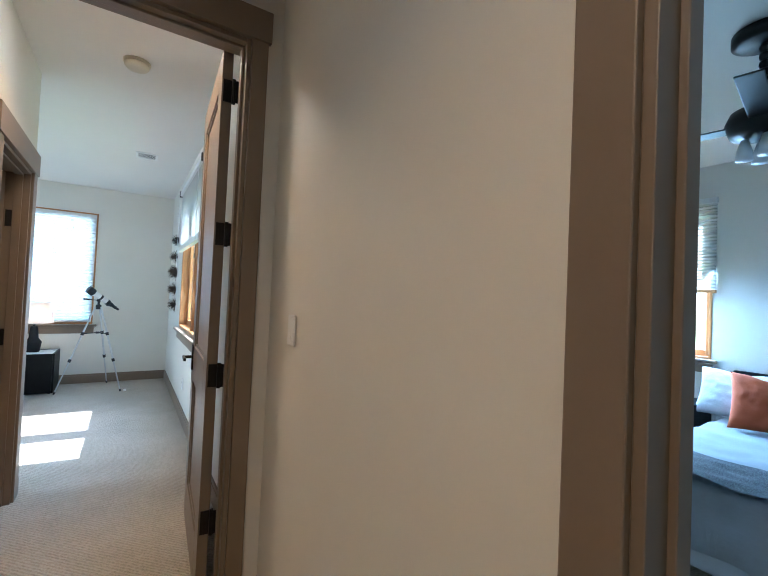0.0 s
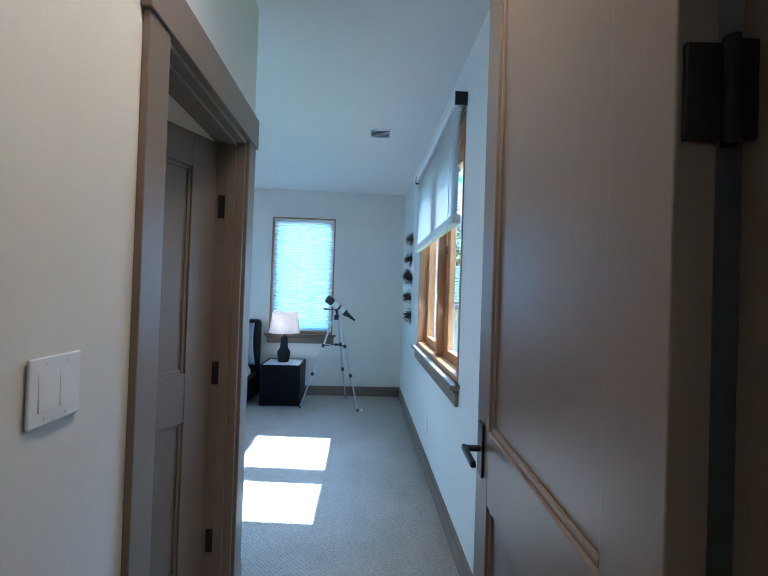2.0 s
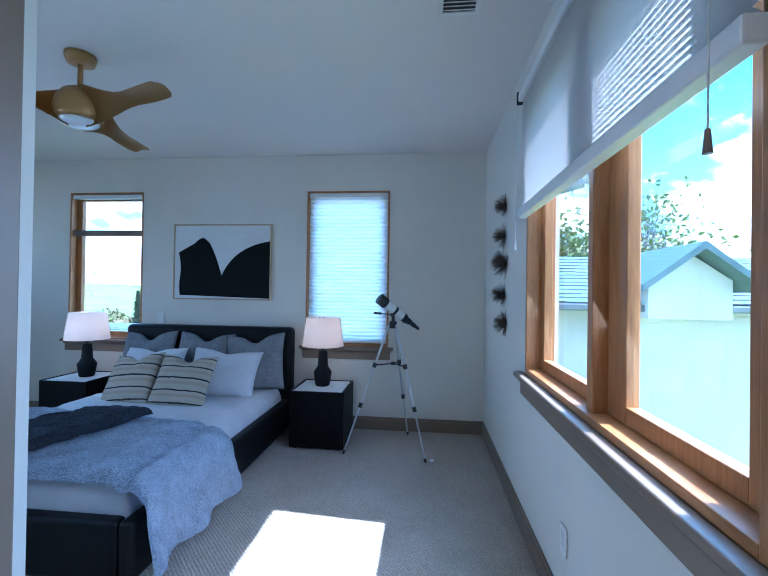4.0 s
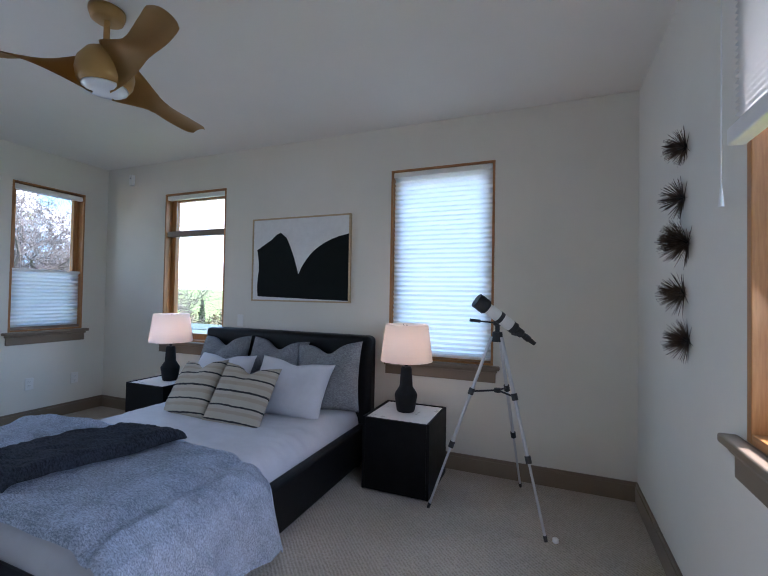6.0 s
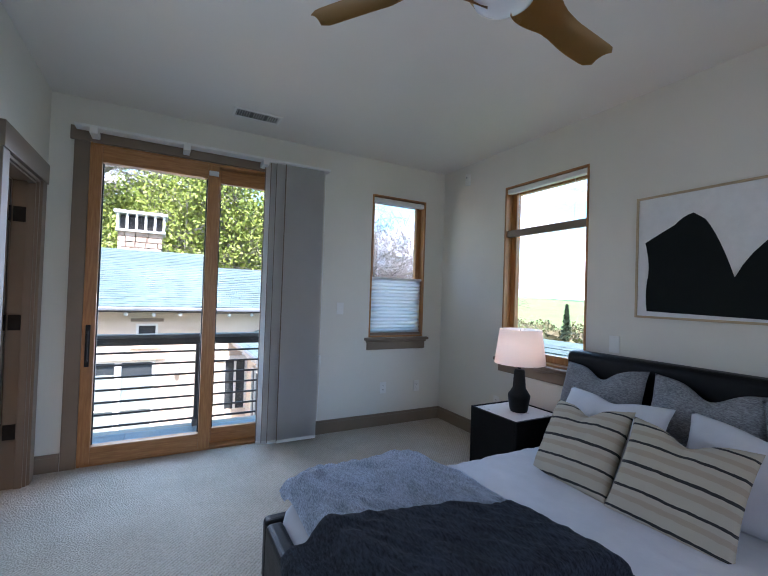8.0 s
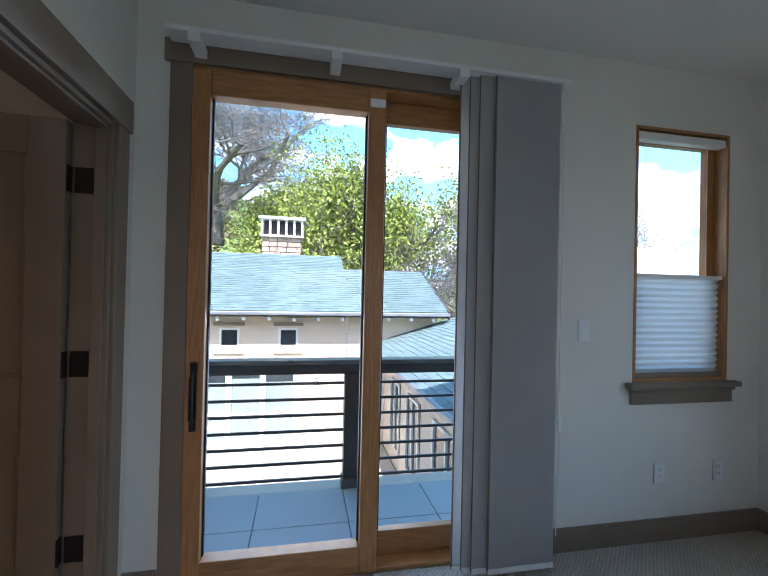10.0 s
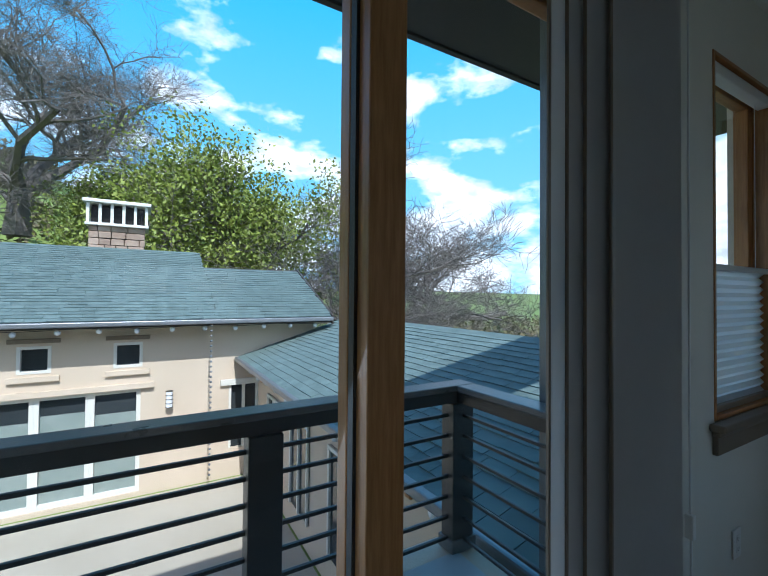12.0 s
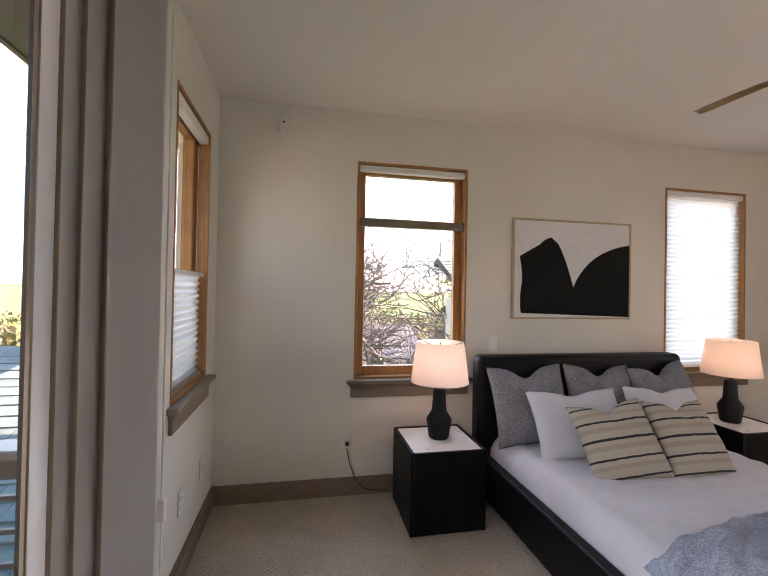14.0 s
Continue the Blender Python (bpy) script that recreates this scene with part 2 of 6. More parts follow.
def stripes_material():
    m = principled("striped_linen", (0.5, 0.45, 0.37), 0.92)
    t, L = m.node_tree, m.node_tree.links
    b = t.nodes["Principled BSDF"]
    tc = nd(m, "ShaderNodeTexCoord")
    sp = nd(m, "ShaderNodeSeparateXYZ")
    L.new(tc.outputs["Object"], sp.inputs[0])
    ramp = nd(m, "ShaderNodeValToRGB")
    cr = ramp.color_ramp
    cr.interpolation = "CONSTANT"
    cream, dark, tan = (0.38, 0.335, 0.265, 1), (0.02, 0.019, 0.018, 1), (0.33, 0.27, 0.205, 1)
    cr.elements[0].color = cream
    cr.elements[1].position, cr.elements[1].color = 0.10, dark
    for pos, col in ((0.118, cream), (0.20, tan), (0.245, cream), (0.29, dark), (0.315, cream), (0.40, tan), (0.45, cream), (0.50, dark), (0.525, cream),
                     (0.60, tan), (0.65, cream), (0.70, dark), (0.725, cream), (0.79, tan), (0.83, cream), (0.885, dark), (0.905, cream)):
        e = cr.elements.new(pos)
        e.color = col
    mr = nd(m, "ShaderNodeMapRange")
    mr.inputs["From Min"].default_value, mr.inputs["From Max"].default_value = -0.24, 0.24
    n0 = nd(m, "ShaderNodeTexNoise", Scale=25.0)
    ad = nd(m, "ShaderNodeMath")
    ad.operation = "MULTIPLY_ADD"
    ad.inputs[1].default_value = 0.008
    L.new(tc.outputs["Object"], n0.inputs["Vector"]), L.new(n0.outputs[0], ad.inputs[0]), L.new(sp.outputs["Y"], ad.inputs[2])
    L.new(ad.outputs[0], mr.inputs[0]), L.new(mr.outputs[0], ramp.inputs[0]), L.new(ramp.outputs[0], b.inputs["Base Color"])
    n1 = nd(m, "ShaderNodeTexNoise", Scale=260.0, Detail=2.0)
    L.new(tc.outputs["Object"], n1.inputs["Vector"])
    bp = nd(m, "ShaderNodeBump", Strength=0.5, Distance=0.002)
    L.new(n1.outputs[0], bp.inputs["Height"]), L.new(bp.outputs[0], b.inputs["Normal"])
    return m


STRIPES = stripes_material()


def glass_material(name, rough=0.0):
    m = bpy.data.materials.new(name)
    m.use_nodes = True
    t, L = m.node_tree, m.node_tree.links
    t.nodes.remove(t.nodes["Principled BSDF"])
    tr, gl = nd(m, "ShaderNodeBsdfTransparent"), nd(m, "ShaderNodeBsdfGlossy")
    gl.inputs["Roughness"].default_value = rough
    tr.inputs["Color"].default_value = (0.97, 0.985, 0.98, 1)
    lw, pw, mr, mix = nd(m, "ShaderNodeLayerWeight", Blend=0.5), nd(m, "ShaderNodeMath"), nd(m, "ShaderNodeMapRange"), nd(m, "ShaderNodeMixShader")
    pw.operation = "POWER"
    pw.inputs[1].default_value = 5.0
    mr.inputs["To Min"].default_value, mr.inputs["To Max"].default_value = 0.012, 0.9
    L.new(lw.outputs["Facing"], pw.inputs[0]), L.new(pw.outputs[0], mr.inputs[0])
    L.new(mr.outputs[0], mix.inputs[0]), L.new(tr.outputs[0], mix.inputs[1]), L.new(gl.outputs[0], mix.inputs[2])
    L.new(mix.outputs[0], t.nodes["Material Output"].inputs[0])
    return m


GLASS = glass_material("clear_glass")


def cloth_translucent(name, color, fac):
    m = bpy.data.materials.new(name)
    m.use_nodes = True
    t, L = m.node_tree, m.node_tree.links
    t.nodes.remove(t.nodes["Principled BSDF"])
    df, tl, mix = nd(m, "ShaderNodeBsdfDiffuse"), nd(m, "ShaderNodeBsdfTranslucent"), nd(m, "ShaderNodeMixShader")
    df.inputs[0].default_value = tl.inputs[0].default_value = (*color, 1)
    mix.inputs[0].default_value = fac
    tc, n1 = nd(m, "ShaderNodeTexCoord"), nd(m, "ShaderNodeTexNoise", Scale=350.0)
    bp = nd(m, "ShaderNodeBump", Strength=0.2, Distance=0.001)
    L.new(tc.outputs["Object"], n1.inputs["Vector"]), L.new(n1.outputs[0], bp.inputs["Height"]), L.new(bp.outputs[0], df.inputs["Normal"])
    L.new(df.outputs[0], mix.inputs[1]), L.new(tl.outputs[0], mix.inputs[2]), L.new(mix.outputs[0], t.nodes["Material Output"].inputs[0])
    return m


SHADE = cloth_translucent("linen_shade", (0.80, 0.71, 0.65), 0.45)
PLEAT = cloth_translucent("white_pleated_cloth", (0.80, 0.80, 0.79), 0.55)
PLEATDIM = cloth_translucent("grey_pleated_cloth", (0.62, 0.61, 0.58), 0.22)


def glowing(name, color, strength):
    m = principled(name, (0.8, 0.8, 0.8), 0.5)
    b = m.node_tree.nodes["Principled BSDF"]
    b.inputs["Emission Color"].default_value, b.inputs["Emission Strength"].default_value = (*color, 1), strength
    return m


BULB = glowing("lit_bulb", (1.0, 0.72, 0.42), 6.0)
DOWNLIGHT = glowing("lit_downlight", (1.0, 0.88, 0.72), 14.0)


# ---- mesh helpers ----
def add_box(bm, lo, hi, bevel=0.0, seg=2):
    r = bmesh.ops.create_cube(bm, size=1.0)
    vs = r["verts"]
    c = [(a + b) / 2 for a, b in zip(lo, hi)]
    s = [abs(b - a) for a, b in zip(lo, hi)]
    for v in vs:
        v.co = Vector((v.co.x * s[0] + c[0], v.co.y * s[1] + c[1], v.co.z * s[2] + c[2]))
    if bevel:
        es = list({e for v in vs for e in v.link_edges})
        bmesh.ops.bevel(bm, geom=es, offset=min(bevel, min(s) * 0.45), segments=seg, profile=0.5, affect="EDGES")
    return bm


def box(lo, hi, bevel=0.003, seg=2):
    return add_box(bmesh.new(), lo, hi, bevel, seg)


def add_tube(bm, a, b, r, r2=None, n=12):
    a, b = Vector(a), Vector(b)
    d = b - a
    m = Matrix.Translation((a + b) / 2) @ d.to_track_quat("Z", "Y").to_matrix().to_4x4()
    bmesh.ops.create_cone(bm, cap_ends=True, segments=n, radius1=r, radius2=r if r2 is None else r2, depth=d.length, matrix=m)
    return bm


def tube(a, b, r, r2=None, n=12):
    return add_tube(bmesh.new(), a, b, r, r2, n)


def lathe(profile, n=40, centre=(0, 0, 0)):
    """A turned shape from (radius, height) pairs."""
    bm = bmesh.new()
    rings = []
    for r, z in profile:
        rings.append([bm.verts.new((centre[0] + r * math.cos(2 * math.pi * i / n), centre[1] + r * math.sin(2 * math.pi * i / n), centre[2] + z)) for i in range(n)])
    for a, b in zip(rings, rings[1:]):
        for i in range(n):
            bm.faces.new((a[i], a[(i + 1) % n], b[(i + 1) % n], b[i]))
    bm.faces.new(list(reversed(rings[0])))
    bm.faces.new(rings[-1])
    bmesh.ops.recalc_face_normals(bm, faces=bm.faces)
    return bm


def prism(points, axis, lo, hi, bevel=0.0):
    """A flat outline pushed along an axis ('x', 'y' or 'z')."""
    bm = bmesh.new()

    def at(p, h):
        return {"x": (h, p[0], p[1]), "y": (p[0], h, p[1]), "z": (p[0], p[1], h)}[axis]
    a = [bm.verts.new(at(p, lo)) for p in points]
    b = [bm.verts.new(at(p, hi)) for p in points]
    bm.faces.new(a), bm.faces.new(list(reversed(b)))
    for i in range(len(points)):
        j = (i + 1) % len(points)
        bm.faces.new((a[i], b[i], b[j], a[j]))
    bmesh.ops.recalc_face_normals(bm, faces=bm.faces)
    if bevel:
        bmesh.ops.bevel(bm, geom=list(bm.edges), offset=bevel, segments=2, profile=0.5, affect="EDGES")
    return bm


def mesh_of(name, bm, material, smooth=False):
    me = bpy.data.meshes.new(name)
    bm.normal_update()
    bm.to_mesh(me)
    bm.free()
    me.materials.append(material)
    if smooth:
        me.polygons.foreach_set("use_smooth", [True] * len(me.polygons))
    return me


def part(name, bm, material, parent=None, label="", smooth=False):
    ob = new(name, mesh_of(name, bm, material, smooth))
    ob.parent = parent
    if label:
        tagged(ob, label)
    return ob


def thing(name, label, category, m=None, group="", kind=""):
    ob = new(name)
    ob.empty_display_size = 0.1
    if m is not None:
        ob.matrix_world = m
    return tagged(ob, label, category, group, kind)


def structure(name, bm, material, label, category, smooth=False):
    return tagged(part(name, bm, material, None, "", smooth), label, category, "", "structure")


def smooth_by_angle(ob, deg=40):
    me = ob.data
    me.polygons.foreach_set("use_smooth", [True] * len(me.polygons))
    me.set_sharp_from_angle(angle=radians(deg))
    return ob


# ---- the shell ----
CEILING = 2.72
DEEP = -3.1   # outdoor ground below this upper floor
XW, XE, YN, YS = -3.25, 2.05, 7.69, 4.20


def holed_slab(r0, r1, z0, z1, holes, place):
    """One closed mesh with openings; place(r, side, z) gives a corner, side 0 or 1."""
    rs = sorted({r0, r1, *[h[0] for h in holes], *[h[1] for h in holes]})
    zs = sorted({z0, z1, *[h[2] for h in holes], *[h[3] for h in holes]})
    solid = {}
    for i in range(len(rs) - 1):
        for k in range(len(zs) - 1):
            solid[i, k] = not any(h[0] <= rs[i] and rs[i + 1] <= h[1] and h[2] <= zs[k] and zs[k + 1] <= h[3] for h in holes)
    bm, seen = bmesh.new(), {}

    def v(i, side, k):
        if (i, side, k) not in seen:
            seen[i, side, k] = bm.verts.new(place(rs[i], side, zs[k]))
        return seen[i, side, k]
    for (i, k), full in solid.items():
        if not full:
            continue
        for side in (0, 1):
            bm.faces.new([v(i, side, k), v(i + 1, side, k), v(i + 1, side, k + 1), v(i, side, k + 1)])
        for near, a, b in (((i - 1, k), (i, k), (i, k + 1)), ((i + 1, k), (i + 1, k), (i + 1, k + 1)), ((i, k - 1), (i, k), (i + 1, k)), ((i, k + 1), (i, k + 1), (i + 1, k + 1))):
            if not solid.get(near, False):
                bm.faces.new([v(a[0], 0, a[1]), v(b[0], 0, b[1]), v(b[0], 1, b[1]), v(a[0], 1, a[1])])
    bmesh.ops.recalc_face_normals(bm, faces=bm.faces)
    return bm


def wall_along_x(name, x0, x1, y0, y1, z0, z1, holes, label):
    return structure(name, holed_slab(x0, x1, z0, z1, holes, lambda r, side, z: (r, (y0, y1)[side], z)), WALL, label, "wall")


def wall_along_y(name, y0, y1, x0, x1, z0, z1, holes, label):
    return structure(name, holed_slab(y0, y1, z0, z1, holes, lambda r, side, z: ((x0, x1)[side], r, z)), WALL, label, "wall")


W1 = (-2.317, -1.479, 0.81, 2.364)   # x0, x1, z0, z1
W2 = (0.283, 1.121, 0.81, 2.356)
W0 = (6.79, 7.445, 0.905, 2.37)      # y0, y1, z0, z1
WE = (4.465, 6.115, 0.905, 2.42)
SD = (4.44, 6.14, 0.0, 2.40)          # sliding door
W9 = (2.27, 3.07, 0.92, 2.40)         # window of the second bedroom
wall_along_x("wall_north", XW - 0.18, XE + 0.18, YN, YN + 0.18, DEEP, CEILING, [W1, W2], "cream painted wall behind the bed")
wall_along_y("wall_west", 2.4, YN, XW - 0.18, XW, DEEP, CEILING, [W0, SD], "cream painted wall with the sliding balcony door")
wall_along_y("wall_east", 2.60, YN, XE, XE + 0.18, DEEP, CEILING, [WE], "cream painted wall with a wide window")
BATH = (-3.06, -2.40, 0.0, 2.03)
wall_along_x("wall_south", XW, 0.97, YS - 0.13, YS, 0, CEILING, [BATH], "cream painted wall beside the bathroom door")
CLOSET = (3.335, 4.068, 0.0, 2.04)
wall_along_y("wall_passage", 2.66, YS - 0.13, 0.85, 0.97, 0, CEILING, [CLOSET], "cream painted passage wall")
ENTRY = (1.062, 1.912, 0.0, 2.44)
wall_along_x("wall_entry", -0.2, XE, 2.54, 2.66, 0, CEILING, [ENTRY], "cream painted wall round the entry door")
wall_along_y("wall_hall_west", -1.6, 2.54, -0.35, -0.2, 0, CEILING, [], "cream painted hall wall")
wall_along_x("wall_hall_south", -0.35, 6.23, -1.75, -1.6, DEEP, CEILING, [], "cream painted wall closing the hall")
wall_along_y("wall_hall_east", -1.6, 2.60, XE, XE + 0.12, DEEP, CEILING, [(0.14, 1.02, 0.0, 2.06)], "cream painted hall wall with a doorway")
wall_along_x("wall_bath_south", XW, -0.2, 2.50, 2.54, 0, CEILING, [], "plain wall closing the bathroom")
wall_along_y("wall_guest_east", -1.6, 3.4, 6.05, 6.23, DEEP, CEILING, [W9], "pale wall of the second bedroom")
wall_along_x("wall_guest_north", XE + 0.18, 6.05, 3.25, 3.4, DEEP, CEILING, [], "pale wall of the second bedroom")

slab = box((-3.25, -1.6, -0.2), (2.05, 7.69, 0), 0)
add_box(slab, (2.05, -1.6, -0.2), (6.05, 3.25, 0))
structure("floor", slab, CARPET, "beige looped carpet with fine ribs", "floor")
slab = box((-3.43, -1.75, CEILING), (2.23, 7.87, CEILING + 0.15), 0)
add_box(slab, (2.23, -1.75, CEILING), (6.23, 3.4, CEILING + 0.15))
structure("ceiling", slab, CEIL, "off-white painted ceiling", "ceiling")


# ---- trim: baseboards, casings ----
def baseboard(name, pts):
    """A baseboard with a stepped top along a run on the floor; pts are wall-face corners, room on the given side."""
    (x0, y0), (x1, y1), side = pts
    d = Vector((x1 - x0, y1 - y0, 0))
    n = Vector((-d.y, d.x, 0)).normalized() * side
    bm = bmesh.new()
    for h0, h1, t in ((0.0, 0.102, 0.017), (0.102, 0.124, 0.011)):
        a = [Vector((x0, y0, 0)), Vector((x1, y1, 0)), Vector((x1, y1, 0)) + n * t, Vector((x0, y0, 0)) + n * t]
        lo = [bm.verts.new((p.x, p.y, h0)) for p in a]
        hi = [bm.verts.new((p.x, p.y, h1)) for p in a]
        bm.faces.new(lo), bm.faces.new(hi)
        for i in range(4):
            j = (i + 1) % 4
            bm.faces.new((lo[i], lo[j], hi[j], hi[i]))
    bmesh.ops.recalc_face_normals(bm, faces=bm.faces)
    return structure(name, bm, TRIM, "taupe painted baseboard with a stepped top", "baseboard")


for pts in (((XW, YN), (XE, YN), -1), ((XE, YN), (XE, 2.66), -1), ((XW, 6.14 + 0.1), (XW, YN), -1), ((XW, YS), (XW, 4.34), -1),
            ((-2.30, YS), (0.97, YS), 1), ((0.97, YS), (0.97, 4.17), 1), ((0.97, 3.23), (0.97, 2.68), 1),
            ((XE, 2.54), (XE, 1.11), -1), ((-0.2, 2.54), (0.95, 2.54), -1), ((6.05, 3.25), (6.05, -1.6), -1)):
    baseboard("baseboard", pts)


def casing_x(name, x0, x1, z1, y, out, w=0.10, head=0.135):
    """A door casing on a wall that runs along x; out: the side it stands proud of."""
    t = thing(name, "taupe painted door casing with a flat head board", "door casing", kind="structure")
    d = 0.019 * out
    part("casing_post", box((x0 - w, min(y, y + d), 0), (x0, max(y, y + d), z1), 0.003), TRIM, t)
    part("casing_post", box((x1, min(y, y + d), 0), (x1 + w, max(y, y + d), z1), 0.003), TRIM, t)
    e = 0.027 * out
    part("casing_head", box((x0 - w - 0.012, min(y, y + e), z1), (x1 + w + 0.012, max(y, y + e), z1 + head), 0.003), TRIM, t)
    return t


def casing_y(name, y0, y1, z1, x, out, w=0.10, head=0.135):
    t = thing(name, "taupe painted door casing with a flat head board", "door casing", kind="structure")
    d, e = 0.019 * out, 0.027 * out
    part("casing_post", box((min(x, x + d), y0 - w, 0), (max(x, x + d), y0, z1), 0.003), TRIM, t)
    part("casing_post", box((min(x, x + d), y1, 0), (max(x, x + d), y1 + w, z1), 0.003), TRIM, t)
    part("casing_head", box((min(x, x + e), y0 - w - 0.012, z1), (max(x, x + e), y1 + w + 0.012, z1 + head), 0.003), TRIM, t)
    return t


def jamb_x(name, x0, x1, z1, y0, y1, stop):
    t = thing(name, "taupe painted door jamb with a stop", "door jamb", kind="structure")
    part("jamb_side", box((x0, y0 - 0.004, 0), (x0 + 0.018, y1 + 0.004, z1), 0.002), TRIM, t)
    part("jamb_side", box((x1 - 0.018, y0 - 0.004, 0), (x1, y1 + 0.004, z1), 0.002), TRIM, t)
    part("jamb_head", box((x0 + 0.018, y0 - 0.004, z1 - 0.018), (x1 - 0.018, y1 + 0.004, z1), 0.002), TRIM, t)
    part("door_stop", box((x0 + 0.018, stop, 0), (x0 + 0.03, stop + 0.04, z1 - 0.018), 0.002), TRIM, t)
    part("door_stop", box((x1 - 0.03, stop, 0), (x1 - 0.018, stop + 0.04, z1 - 0.018), 0.002), TRIM, t)
    part("door_stop", box((x0 + 0.03, stop, z1 - 0.03), (x1 - 0.03, stop + 0.04, z1 - 0.018), 0.002), TRIM, t)
    return t


def jamb_y(name, y0, y1, z1, x0, x1, stop):
    t = thing(name, "taupe painted door jamb with a stop", "door jamb", kind="structure")
    part("jamb_side", box((x0 - 0.004, y0, 0), (x1 + 0.004, y0 + 0.018, z1), 0.002), TRIM, t)
    part("jamb_side", box((x0 - 0.004, y1 - 0.018, 0), (x1 + 0.004, y1, z1), 0.002), TRIM, t)
    part("jamb_head", box((x0 - 0.004, y0 + 0.018, z1 - 0.018), (x1 + 0.004, y1 - 0.018, z1), 0.002), TRIM, t)
    part("door_stop", box((stop, y0 + 0.018, 0), (stop + 0.04, y0 + 0.03, z1 - 0.018), 0.002), TRIM, t)
    part("door_stop", box((stop, y1 - 0.03, 0), (stop + 0.04, y1 - 0.018, z1 - 0.018), 0.002), TRIM, t)
    part("door_stop", box((stop, y0 + 0.03, z1 - 0.03), (stop + 0.04, y1 - 0.03, z1 - 0.018), 0.002), TRIM, t)
    return t


casing_x("trim_entry_hall", ENTRY[0], ENTRY[1], ENTRY[3], 2.54, -1, w=0.07)
part_room = thing("trim_entry_room", "taupe painted door casing on the room side", "door casing", kind="structure")
part("casing_post", box((ENTRY[1], 2.66, 0), (ENTRY[1] + 0.08, 2.679, ENTRY[3]), 0.003), TRIM, part_room)
part("casing_post", box((0.975, 2.66, 0), (ENTRY[0], 2.679, ENTRY[3]), 0.003), TRIM, part_room)
part("casing_head", box((0.972, 2.66, ENTRY[3]), (ENTRY[1] + 0.092, 2.687, ENTRY[3] + 0.13), 0.003), TRIM, part_room)
jamb_x("trim_entry_jamb", ENTRY[0], ENTRY[1], ENTRY[3], 2.54, 2.66, 2.57)
casing_y("trim_closet", CLOSET[0], CLOSET[1], CLOSET[3], 0.97, 1)
jamb_y("trim_closet_jamb", CLOSET[0], CLOSET[1], CLOSET[3], 0.85, 0.97, 0.90)
casing_x("trim_bath", BATH[0], BATH[1], BATH[3], YS, 1)
bj = jamb_x("trim_bath_jamb", BATH[0], BATH[1], BATH[3], YS - 0.13, YS, YS - 0.052)
for z in (0.37, 1.08, 1.79):
    part("hinge_leaf", box((BATH[0] + 0.0175, YS - 0.123, z - 0.05), (BATH[0] + 0.0215, YS - 0.058, z + 0.05), 0.001), IRON, bj, "black iron hinge leaf")
GUEST = (0.14, 1.02, 0.0, 2.06)
casing_y("trim_guest", GUEST[0], GUEST[1], GUEST[3], XE, -1, w=0.085)
jamb_y("trim_guest_jamb", GUEST[0], GUEST[1], GUEST[3], XE, XE + 0.12, XE + 0.05)
casing_y("trim_guest_room", GUEST[0], GUEST[1], GUEST[3], XE + 0.12, 1, w=0.085)


# ---- doors: two sunk panels in a frame, hinges, lever ----
def panel_door(name, w, h, m, hinge_zs, lever_z, label, lever=True):
    """Leaf along local +y from the hinge line, thickness along x (0 to 0.044)."""
    t = thing(name, label, "door", m, kind="structure")
    st, T = 0.125, 0.044
    mid0, mid1 = lever_z - 0.13, lever_z + 0.07
    for nm, lo, hi in (("stile", (0, 0.002, 0.012), (T, st, h)), ("stile", (0, w - st, 0.012), (T, w, h)),
                       ("rail", (0, st, h - 0.14), (T, w - st, h)), ("rail", (0, st, mid0), (T, w - st, mid1)), ("rail", (0, st, 0.012), (T, w - st, 0.23))):
        part(nm, box(lo, hi, 0.0025), DOOR, t)
    for z0, z1 in ((0.23, mid0), (mid1, h - 0.14)):
        part("panel", box((0.016, st - 0.006, z0 - 0.006), (T - 0.016, w - st + 0.006, z1 + 0.006), 0), DOOR, t)
        for x0, x1 in ((0.008, 0.016), (T - 0.016, T - 0.008)):
            bm = bmesh.new()
            b = 0.014
            for lo, hi in (((x0, st, z0), (x1, st + b, z1)), ((x0, w - st - b, z0), (x1, w - st, z1)), ((x0, st + b, z0), (x1, w - st - b, z0 + b)), ((x0, st + b, z1 - b), (x1, w - st - b, z1))):
                add_box(bm, lo, hi, 0.002)
            part("panel_bead", bm, DOOR, t)
    for z in hinge_zs:
        bm = box((T * 0.15, -0.004, z - 0.05), (T * 0.95, 0.003, z + 0.05), 0.001)
        add_tube(bm, (T + 0.006, -0.006, z - 0.055), (T + 0.006, -0.006, z + 0.055), 0.008)
        add_box(bm, (T + 0.006, -0.012, z - 0.05), (T + 0.044, -0.009, z + 0.05), 0.001)
        part("hinge", bm, IRON, t, "black iron hinge")
    if lever:
        y = w - 0.065
        for sgn, xf in ((-1, 0.0), (1, T)):
            bm = box((min(xf, xf + sgn * 0.008), y - 0.026, lever_z - 0.075), (max(xf, xf + sgn * 0.008), y + 0.026, lever_z + 0.075), 0.006, 3)
            plate = part("lever_plate", bm, IRON, t, "black iron back plate")
            bm = tube((xf, y, lever_z), (xf + sgn * 0.052, y, lever_z), 0.009)
            add_box(bm, (xf + sgn * 0.043, y - 0.115, lever_z - 0.009), (xf + sgn * 0.058, y + 0.012, lever_z + 0.009), 0.005, 3)
            part("lever", bm, IRON, plate, "black iron lever")
    return t


